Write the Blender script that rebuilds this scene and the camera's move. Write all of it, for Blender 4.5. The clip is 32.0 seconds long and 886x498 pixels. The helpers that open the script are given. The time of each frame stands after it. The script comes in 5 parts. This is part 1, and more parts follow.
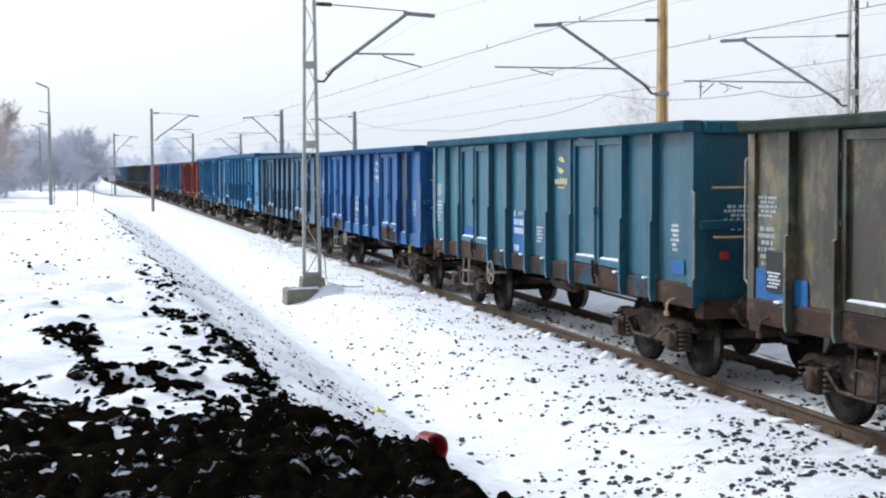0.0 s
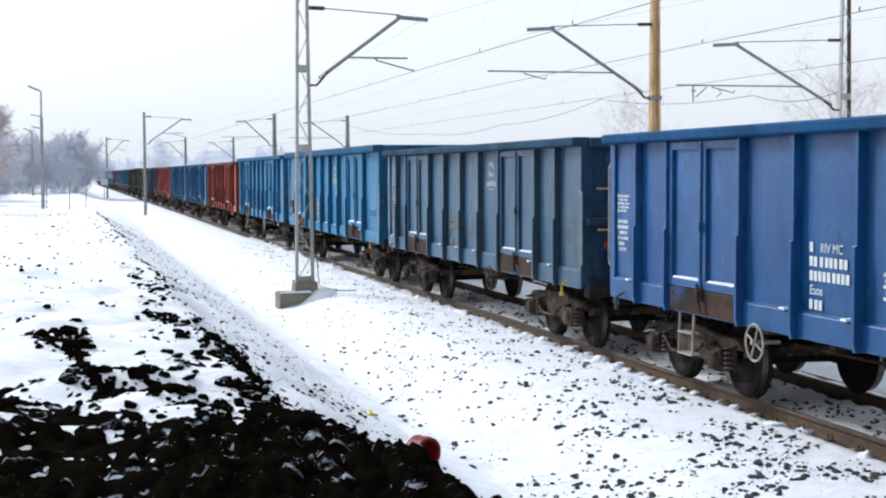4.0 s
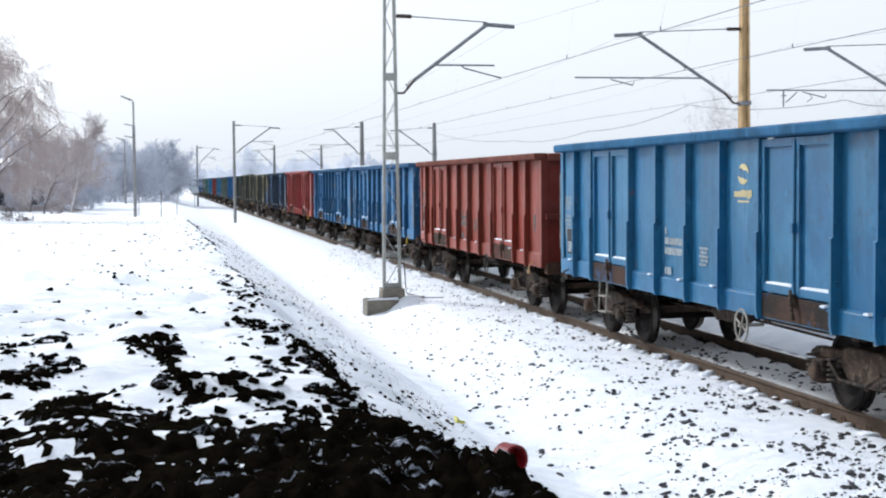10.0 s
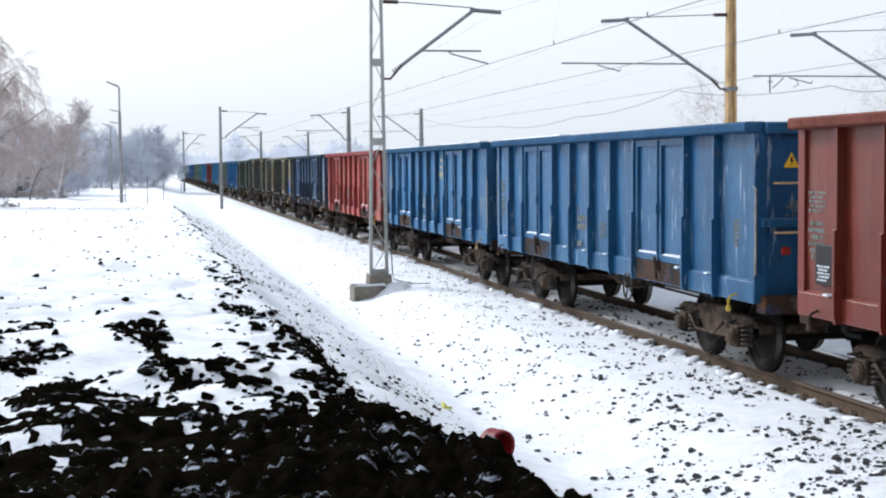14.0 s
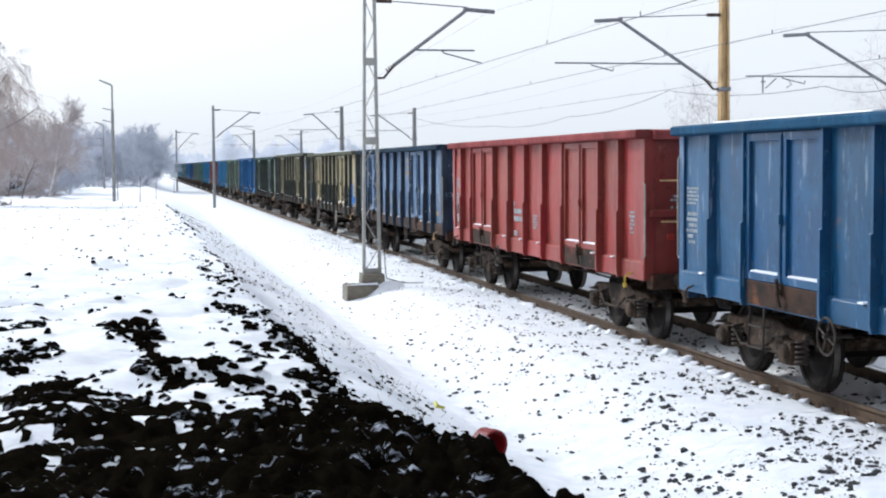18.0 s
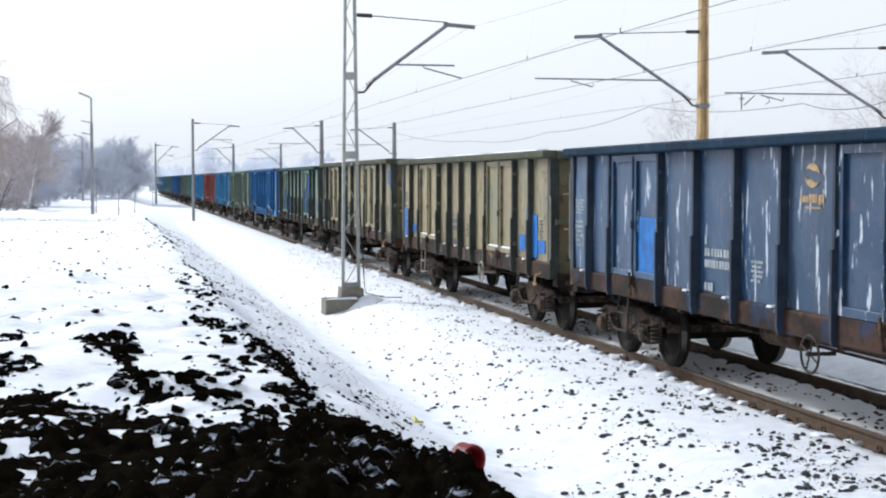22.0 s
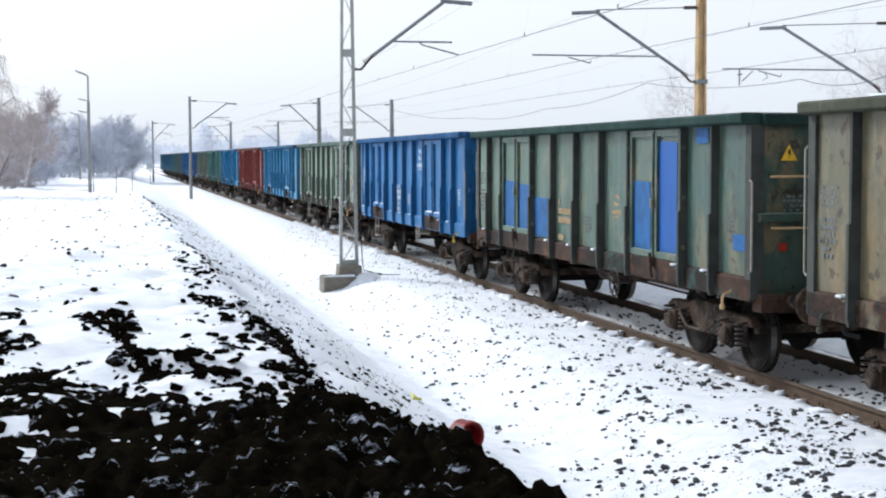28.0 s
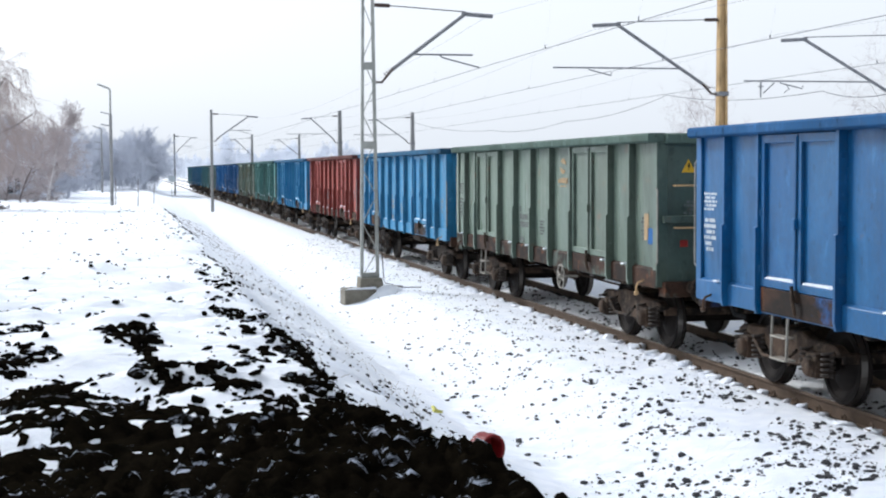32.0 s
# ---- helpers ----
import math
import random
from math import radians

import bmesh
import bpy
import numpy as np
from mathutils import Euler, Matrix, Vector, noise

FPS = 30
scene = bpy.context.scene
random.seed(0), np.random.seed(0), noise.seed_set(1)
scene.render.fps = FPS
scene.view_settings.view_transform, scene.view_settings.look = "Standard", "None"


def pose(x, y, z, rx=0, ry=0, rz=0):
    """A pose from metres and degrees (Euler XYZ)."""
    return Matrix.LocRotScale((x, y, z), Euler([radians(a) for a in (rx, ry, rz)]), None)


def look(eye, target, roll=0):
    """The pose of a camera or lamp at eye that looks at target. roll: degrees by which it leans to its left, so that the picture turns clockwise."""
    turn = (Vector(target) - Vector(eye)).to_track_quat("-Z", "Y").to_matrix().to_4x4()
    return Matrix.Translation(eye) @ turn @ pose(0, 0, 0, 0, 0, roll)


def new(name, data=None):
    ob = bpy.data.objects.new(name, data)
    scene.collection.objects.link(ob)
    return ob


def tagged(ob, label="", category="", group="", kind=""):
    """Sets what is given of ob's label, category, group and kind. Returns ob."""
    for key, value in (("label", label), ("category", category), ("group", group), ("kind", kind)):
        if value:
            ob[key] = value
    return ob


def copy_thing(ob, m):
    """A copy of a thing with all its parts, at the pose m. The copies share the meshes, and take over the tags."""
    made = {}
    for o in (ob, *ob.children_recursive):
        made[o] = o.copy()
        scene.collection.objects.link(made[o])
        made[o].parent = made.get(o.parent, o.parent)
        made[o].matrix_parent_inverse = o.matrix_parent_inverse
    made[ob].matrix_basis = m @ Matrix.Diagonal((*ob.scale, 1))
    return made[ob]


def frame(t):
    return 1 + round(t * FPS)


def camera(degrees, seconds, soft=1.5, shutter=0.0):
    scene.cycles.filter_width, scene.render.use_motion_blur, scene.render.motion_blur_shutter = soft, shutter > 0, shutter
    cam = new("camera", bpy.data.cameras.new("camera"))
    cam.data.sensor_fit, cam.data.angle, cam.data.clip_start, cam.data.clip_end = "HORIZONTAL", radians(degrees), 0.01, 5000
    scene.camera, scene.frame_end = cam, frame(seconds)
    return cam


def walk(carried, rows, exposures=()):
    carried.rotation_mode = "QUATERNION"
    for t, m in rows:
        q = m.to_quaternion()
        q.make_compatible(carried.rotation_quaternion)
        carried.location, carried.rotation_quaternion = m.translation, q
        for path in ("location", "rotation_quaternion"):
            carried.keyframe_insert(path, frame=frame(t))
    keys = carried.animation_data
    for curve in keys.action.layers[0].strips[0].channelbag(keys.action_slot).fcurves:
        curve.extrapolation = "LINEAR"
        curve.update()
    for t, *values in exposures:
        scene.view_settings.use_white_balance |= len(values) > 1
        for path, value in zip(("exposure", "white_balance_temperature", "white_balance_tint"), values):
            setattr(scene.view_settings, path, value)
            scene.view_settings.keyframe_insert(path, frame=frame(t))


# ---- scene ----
cam = camera(34.62, 32.0, soft=2.1)
EYE = 2.70
# seconds, yaw to the right of the track, pitch, roll
TURN = [
    (0, 14.524, -3.250, -0.310), (0.5, 14.452, -2.984, -0.343), (1, 14.468, -2.737, -0.165), (1.5, 14.577, -2.612, -0.210),
    (2, 14.866, -2.435, -0.165), (2.5, 14.965, -2.667, -0.307), (3, 14.524, -2.796, -0.288), (3.5, 14.534, -3.148, -0.265),
    (5.5, 16.248, -2.793, -0.247), (6, 16.172, -2.810, -0.362), (6.5, 15.924, -2.788, -0.356), (7, 13.809, -2.601, -0.806),
    (7.5, 11.645, -2.516, -0.570), (8, 10.476, -2.579, -0.745), (8.5, 11.217, -2.651, -0.487), (9, 11.208, -2.688, -0.529),
    (9.5, 11.233, -2.777, -0.525), (10, 11.314, -2.787, -0.492), (10.5, 11.246, -2.855, -0.493), (11, 11.167, -2.946, -0.516),
    (11.5, 11.147, -3.103, -0.529), (12, 11.197, -3.032, -0.488), (12.5, 11.211, -3.034, -0.554), (13, 11.249, -3.084, -0.532),
    (13.5, 11.566, -3.267, -0.539), (15.5, 12.099, -3.421, -0.427), (16, 11.750, -3.243, -0.508), (16.5, 11.828, -3.192, -0.266),
    (17, 11.968, -3.398, -0.391), (17.5, 12.117, -3.338, -0.458), (18, 12.120, -3.387, -0.387), (18.5, 12.214, -3.245, -0.475),
    (19, 12.171, -3.588, -0.281), (19.5, 12.199, -3.622, -0.264), (20, 12.453, -3.581, -0.173), (20.5, 12.669, -3.466, -0.042),
    (21, 12.663, -3.146, -0.126), (21.5, 12.672, -2.976, -0.121), (22, 12.959, -2.801, -0.049), (22.5, 13.083, -3.244, -0.337),
    (23, 13.178, -3.150, -0.141), (23.5, 13.459, -3.011, -0.360), (24, 13.556, -3.284, -0.233), (24.5, 12.991, -3.207, -0.385),
    (25, 13.085, -3.177, -0.434), (25.5, 12.937, -3.095, -0.432), (27.5, 12.937, -3.588, -0.245), (28, 13.041, -3.723, -0.231),
    (28.5, 13.043, -3.451, -0.276), (29, 12.790, -3.194, -0.345), (29.5, 12.397, -2.957, -0.445), (30, 12.374, -2.876, -0.335),
    (30.5, 12.379, -2.790, -0.320), (31, 12.280, -2.881, -0.332), (31.5, 12.213, -3.070, -0.223), (32, 12.205, -3.213, -0.313),
]


def cam_pose(yaw, pitch, roll):
    return pose(0, 0, EYE, 90 + pitch, 0, -yaw) @ pose(0, 0, 0, 0, 0, roll)


walk(cam, [(t, cam_pose(a, b, c)) for t, a, b, c in TURN], exposures=[(0.0, 0.6, 6060, 9), (32.0, 0.6, 6060, 9)])

# ---- light: a bright overcast winter sky with a soft sun behind it ----
SUN_EL, SUN_AZ = radians(34), radians(-36)
world = bpy.data.worlds.new("overcast_sky")
scene.world = world
world.use_nodes = True
wn = world.node_tree.nodes
wl = world.node_tree.links
wn.clear()
sky = wn.new("ShaderNodeTexSky")
sky.sky_type = "NISHITA"
sky.sun_disc = False
sky.sun_elevation, sky.sun_rotation = SUN_EL, SUN_AZ
sky.air_density, sky.dust_density, sky.ozone_density = 1.0, 6.0, 1.0
hsv = wn.new("ShaderNodeHueSaturation")
hsv.inputs["Saturation"].default_value = 0.25
cloud = wn.new("ShaderNodeMix")
cloud.data_type = "RGBA"
cloud.inputs[0].default_value = 0.68
cloud.inputs[7].default_value = (8.5, 8.68, 8.95, 1)
bg = wn.new("ShaderNodeBackground")
bg.inputs["Strength"].default_value = 0.092
wout = wn.new("ShaderNodeOutputWorld")
wl.new(sky.outputs[0], hsv.inputs["Color"])
wl.new(hsv.outputs[0], cloud.inputs[6])
wl.new(cloud.outputs[2], bg.inputs["Color"])
wl.new(bg.outputs[0], wout.inputs[0])

sun_data = bpy.data.lights.new("sun", "SUN")
sun_data.energy, sun_data.angle, sun_data.color = 2.6, radians(11), (1.0, 0.97, 0.93)
sun = new("sun", sun_data)
sun_dir = Vector((math.sin(SUN_AZ) * math.cos(SUN_EL), math.cos(SUN_AZ) * math.cos(SUN_EL), math.sin(SUN_EL)))
sun.matrix_world = look(sun_dir * 60, (0, 0, 0))


# ---- materials ----
def srgb(r, g, b):
    def lin(v):
        v /= 255
        return v / 12.92 if v <= 0.04045 else ((v + 0.055) / 1.055) ** 2.4
    return (lin(r), lin(g), lin(b), 1)


class Mat:
    """A small builder of node materials."""

    def __init__(self, name, rough=0.7, metal=0.0, gloss=0.25):
        self.m = bpy.data.materials.new(name)
        self.m.use_nodes = True
        self.n, self.l = self.m.node_tree.nodes, self.m.node_tree.links
        self.b = self.n["Principled BSDF"]
        self.b.inputs["Roughness"].default_value = rough
        self.b.inputs["Metallic"].default_value = metal
        self.b.inputs["Specular IOR Level"].default_value = gloss
        self.co = self.n.new("ShaderNodeTexCoord")
        self.info = self.n.new("ShaderNodeObjectInfo")
        off = self.n.new("ShaderNodeVectorMath")
        off.operation = "SCALE"
        off.inputs[0].default_value = (13, 29, 17)
        self.l.new(self.info.outputs["Random"], off.inputs["Scale"])
        add = self.n.new("ShaderNodeVectorMath")
        self.l.new(self.co.outputs["Object"], add.inputs[0])
        self.l.new(off.outputs[0], add.inputs[1])
        self.vec = add.outputs[0]

    def noise(self, scale, detail=4.0, rough=0.6, stretch=(1, 1, 1)):
        mp = self.n.new("ShaderNodeVectorMath")
        mp.operation = "MULTIPLY"
        mp.inputs[1].default_value = stretch
        self.l.new(self.vec, mp.inputs[0])
        t = self.n.new("ShaderNodeTexNoise")
        t.inputs["Scale"].default_value = scale
        t.inputs["Detail"].default_value = detail
        t.inputs["Roughness"].default_value = rough
        self.l.new(mp.outputs[0], t.inputs["Vector"])
        return t.outputs[0]

    def ramp(self, fac, lo, hi, a=0.0, b=1.0):
        r = self.n.new("ShaderNodeMapRange")
        r.inputs[1].default_value, r.inputs[2].default_value = lo, hi
        r.inputs[3].default_value, r.inputs[4].default_value = a, b
        self.l.new(fac, r.inputs[0])
        return r.outputs[0]

    def mix(self, fac, a, b):
        x = self.n.new("ShaderNodeMix")
        x.data_type = "RGBA"
        for sock, v in ((x.inputs[0], fac), (x.inputs[6], a), (x.inputs[7], b)):
            if isinstance(v, (tuple, float, int)):
                sock.default_value = v
            else:
                self.l.new(v, sock)
        return x.outputs[2]

    def color(self, c):
        if isinstance(c, tuple):
            self.b.inputs["Base Color"].default_value = c
        else:
            self.l.new(c, self.b.inputs["Base Color"])
        return self

    def rough(self, s):
        self.l.new(s, self.b.inputs["Roughness"])
        return self

    def bump(self, s, strength=0.3, dist=0.01):
        k = self.n.new("ShaderNodeBump")
        k.inputs["Strength"].default_value, k.inputs["Distance"].default_value = strength, dist
        self.l.new(s, k.inputs["Height"])
        self.l.new(k.outputs[0], self.b.inputs["Normal"])
        return self


def plain(name, c, rough=0.7, metal=0.0, vary=0.25, scale=6.0, bump=0.15, gloss=0.25):
    m = Mat(name, rough, metal, gloss)
    n = m.noise(scale, 5)
    dark = tuple(v * (1 - vary) for v in c[:3]) + (1,)
    light = tuple(min(1, v * (1 + vary)) for v in c[:3]) + (1,)
    m.color(m.mix(m.ramp(n, 0.3, 0.7), dark, light))
    m.bump(m.noise(scale * 9, 3), bump, 0.004)
    return m.m


def paint(name, c, faded, rust=0.3, dirt=0.5, grime=srgb(62, 60, 54), rust_c=srgb(92, 62, 46), scratch=0.0, dust=0.0, gloss=0.16):
    """Weathered wagon paint: faded areas, grime streaks that ran down, rust patches and fine bumps of the sheet."""
    m = Mat(name, 0.5, 0.0, gloss)
    big = m.noise(0.55, 3, 0.55)
    col = m.mix(m.ramp(big, 0.35, 0.68), c, faded)
    col = m.mix(m.ramp(m.info.outputs["Random"], 0.35, 1.0, 0.0, 0.6), col, faded)
    streak = m.noise(1.0, 5, 0.6, (2.6, 2.6, 0.3))
    col = m.mix(m.ramp(streak, 0.48, 0.72, 0.0, dirt * 0.8), col, grime)
    blot = m.noise(1.3, 6, 0.7)
    col = m.mix(m.ramp(blot, 0.5, 0.66, 0.0, 0.55), col, tuple(min(1, v * 1.45 + 0.012) for v in faded[:3]) + (1,))
    col = m.mix(m.ramp(m.noise(0.9, 6, 0.7), 0.52, 0.64, 0.0, 0.5), col, tuple(v * 0.5 for v in c[:3]) + (1,))
    if rust >= 0.3:
        col = m.mix(m.ramp(m.noise(0.7, 4, 0.6), 0.5, 0.6, 0.0, 0.5), col, srgb(66, 82, 76))
        col = m.mix(m.ramp(m.noise(1.7, 5, 0.68, (1, 1, 0.6)), 0.53, 0.62, 0.0, 0.5), col, srgb(122, 104, 76))
        col = m.mix(m.ramp(m.noise(4.5, 4, 0.6), 0.58, 0.63, 0.0, 0.8), col, srgb(38, 30, 26))
    spots = m.noise(2.6, 6, 0.62)
    col = m.mix(m.ramp(spots, 0.66 - 0.16 * rust, 0.76 - 0.12 * rust, 0.0, 0.85), col, rust_c)
    if scratch:
        sc = m.noise(1.5, 5, 0.65, (5.5, 5.5, 0.8))
        col = m.mix(m.ramp(sc, 0.6, 0.63, 0.0, scratch), col, srgb(190, 198, 206))
    scuff = m.noise(3.2, 6, 0.7, (1.6, 1.6, 0.6))
    col = m.mix(m.ramp(scuff, 0.6, 0.66, 0.0, 0.4), col, tuple(min(1, v * 1.7 + 0.03) for v in faded[:3]) + (1,))
    wear = m.noise(5.5, 5, 0.65, (1.2, 1.2, 0.8))
    col = m.mix(m.ramp(wear, 0.61, 0.66, 0.0, 0.55), col, tuple(v * 0.35 for v in c[:3]) + (1,))
    fine = m.noise(17, 6, 0.7)
    col = m.mix(m.ramp(fine, 0.45, 0.75, 0.0, 0.26), col, grime)
    m.color(col)
    # fine mineral dust of the loads, which scatters light at a grazing view
    top = max(faded[:3])
    m.b.inputs["Sheen Weight"].default_value = dust
    m.b.inputs["Sheen Roughness"].default_value = 0.3
    m.b.inputs["Sheen Tint"].default_value = tuple(0.1 + 0.9 * v / top for v in faded[:3]) + (1,)
    m.rough(m.ramp(streak, 0.3, 0.8, 0.26, 0.55) if gloss > 0.1 else m.ramp(streak, 0.3, 0.8, 0.7, 0.9))
    m.bump(m.noise(2.4, 5), 0.3, 0.018)
    return m.m


M_snow = Mat("snow", 0.8)
_n = M_snow.noise(3.0, 6)
M_snow.color(M_snow.mix(M_snow.ramp(_n, 0.3, 0.7), (0.7, 0.745, 0.83, 1), (0.86, 0.885, 0.93, 1)))
M_snow.bump(M_snow.noise(6.0, 9, 0.68, (0.6, 1.3, 1)), 1.0, 0.1)
M_snow = M_snow.m
M_soil = Mat("wet_soil", 1.0, 0.0, 0.0)
_n = M_soil.noise(7.0, 6)
_c = M_soil.mix(M_soil.ramp(_n, 0.3, 0.7), srgb(5, 5, 4), srgb(22, 19, 14))
_g = M_soil.n.new("ShaderNodeNewGeometry")
_s = M_soil.n.new("ShaderNodeSeparateXYZ")
M_soil.l.new(_g.outputs["Normal"], _s.inputs[0])
_k = M_soil.n.new("ShaderNodeMath")
_k.operation = "MULTIPLY"
M_soil.l.new(M_soil.ramp(_s.outputs[2], 0.5, 0.95), _k.inputs[0])
M_soil.l.new(M_soil.ramp(M_soil.noise(5.0, 8, 0.72, (0.45, 1.9, 1)), 0.59, 0.65), _k.inputs[1])
# snow flecks; the grey-blue of their shade is put into the colour
M_soil.color(M_soil.mix(_k.outputs[0], _c, (0.5, 0.55, 0.66, 1)))
M_soil.bump(M_soil.noise(30.0, 6, 0.7), 0.9, 0.03)
M_soil = M_soil.m
M_stone = plain("ballast_stone", srgb(66, 66, 68), 0.85, gloss=0.08, vary=0.4, scale=14)
M_dirty = Mat("dirty_ballast_snow", 0.85)
_n = M_dirty.noise(9.0, 7, 0.7)
M_dirty.color(M_dirty.mix(M_dirty.ramp(_n, 0.24, 0.4), srgb(196, 194, 192), (0.9, 0.91, 0.93, 1)))
M_dirty.bump(M_dirty.noise(26.0, 6, 0.7), 0.9, 0.04)
M_dirty = M_dirty.m
M_rail = plain("rusty_rail", srgb(76, 62, 50), 0.75, 0.2, scale=5)
M_railtop = plain("worn_rail_head", srgb(120, 112, 104), 0.35, 0.8, vary=0.15, scale=3)
M_sleeper = plain("concrete_sleeper", srgb(126, 120, 112), 0.9, scale=8)
M_grime = Mat("oily_grime", 0.8, 0.0, 0.1)
_c = M_grime.mix(M_grime.ramp(M_grime.noise(2.2, 6, 0.65), 0.42, 0.62), srgb(29, 26, 24), srgb(74, 60, 50))
M_grime.color(M_grime.mix(M_grime.ramp(M_grime.noise(9.0, 5, 0.7), 0.52, 0.68, 0.0, 0.8), _c, srgb(98, 86, 74)))
M_grime.bump(M_grime.noise(40.0, 4), 0.4, 0.004)
M_grime = M_grime.m
M_spring = plain("worn_spring_steel", srgb(50, 44, 40), 0.65, 0.2, vary=0.3, scale=9)
M_wheel = plain("wheel_steel", srgb(28, 24, 22), 0.75, 0.1, gloss=0.1, vary=0.45, scale=5)
M_tread = plain("bright_wheel_tread", srgb(120, 116, 112), 0.35, 0.9, vary=0.15)
M_sill = paint("rusty_sill", srgb(64, 50, 40), srgb(78, 62, 50), 0.7, 0.6)
M_white = plain("white_marking_paint", srgb(176, 184, 190), 0.7, vary=0.12, scale=20)
M_oldwhite = plain("worn_white_marking", srgb(138, 146, 150), 0.8, vary=0.3, scale=14)
M_faint = plain("nearly_worn_off_marking", srgb(98, 102, 100), 0.85, vary=0.4, scale=18)
M_greystake = plain("grey_stake_paint", srgb(52, 55, 52), 0.75, vary=0.4, scale=3)
M_stake = plain("grey_blue_stake_paint", srgb(38, 48, 62), 0.7, vary=0.4, scale=3)
M_slate = plain("dark_slate_panel", srgb(40, 50, 72), 0.6, vary=0.35, scale=2)
M_yellow = plain("yellow_paint", srgb(176, 150, 58), 0.6, vary=0.2, scale=12)
M_cream = plain("cream_marking_paint", srgb(176, 164, 124), 0.7, vary=0.2, scale=20)
M_sign_yellow = plain("warning_sign_yellow", srgb(206, 164, 44), 0.5, vary=0.08)
M_scrap = plain("faded_yellow_plastic", srgb(186, 182, 84), 0.6, vary=0.2, scale=9)
M_black = plain("black_paint", srgb(26, 26, 26), 0.6)
M_reddot = plain("red_lamp_lens", srgb(140, 46, 38), 0.4)
M_tan = plain("tan_grab_rail", srgb(176, 146, 108), 0.6, vary=0.2)
M_palerail = plain("pale_grey_grab_rail", srgb(136, 132, 124), 0.6, 0.1)
M_bluepatch = plain("fresh_blue_paint_patch", srgb(20, 78, 130), 0.6, vary=0.35, scale=5)
M_skypatch = plain("bright_sky_blue_patch", srgb(28, 94, 160), 0.6, vary=0.4, scale=5)
M_tanpatch = plain("worn_tan_patch", srgb(150, 128, 98), 0.8, vary=0.3, scale=9)
M_deepblue = plain("deep_blue_repaint", srgb(14, 74, 142), 0.5, vary=0.2, scale=2)
M_galv = plain("weathered_galvanised_steel", srgb(148, 150, 146), 0.6, 0.3, vary=0.2, scale=3)
M_arm = plain("dark_cantilever_tube", srgb(118, 120, 124), 0.6, 0.3, vary=0.2)
M_insul = plain("brown_insulator", srgb(58, 44, 38), 0.35)
M_wire = plain("oxidised_wire", srgb(84, 86, 90), 0.6, 0.3)
M_conc = plain("weathered_concrete", srgb(112, 108, 98), 0.9, vary=0.3, scale=4, bump=0.3)
M_tanconc = plain("rust_stained_concrete_pole", srgb(168, 142, 104), 0.9, vary=0.3, scale=2.2, bump=0.3)
M_greypole = plain("grey_concrete_pole", srgb(132, 132, 132), 0.9, vary=0.2, scale=2)
M_bark = plain("frosted_bark", srgb(112, 104, 104), 0.95, vary=0.25, scale=3)
M_birch = plain("birch_bark", srgb(186, 182, 182), 0.9, vary=0.3, scale=5)
# twigs of the nearer trees, lightened to put haze into their colour
M_twig = plain("haze_paled_twigs", srgb(172, 164, 164), 0.95, vary=0.15, scale=1)
M_weeping = plain("haze_paled_brown_twigs", srgb(166, 154, 150), 0.95, vary=0.2, scale=1)
# far haze is put into these two pale twig colours
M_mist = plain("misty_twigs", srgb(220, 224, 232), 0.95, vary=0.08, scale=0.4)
M_fartwig = plain("far_hazed_twigs", srgb(194, 198, 208), 0.95, vary=0.12, scale=0.4)
M_redpipe = plain("red_plastic_pipe", srgb(104, 14, 20), 0.45, vary=0.12)
M_grass = plain("dry_grass_stalk", srgb(110, 96, 74), 0.9)
M_brickwall = plain("old_house_wall", srgb(168, 160, 158), 0.9, vary=0.25, scale=2)
M_glass = plain("dark_window_glass", srgb(40, 46, 54), 0.15, vary=0.1)


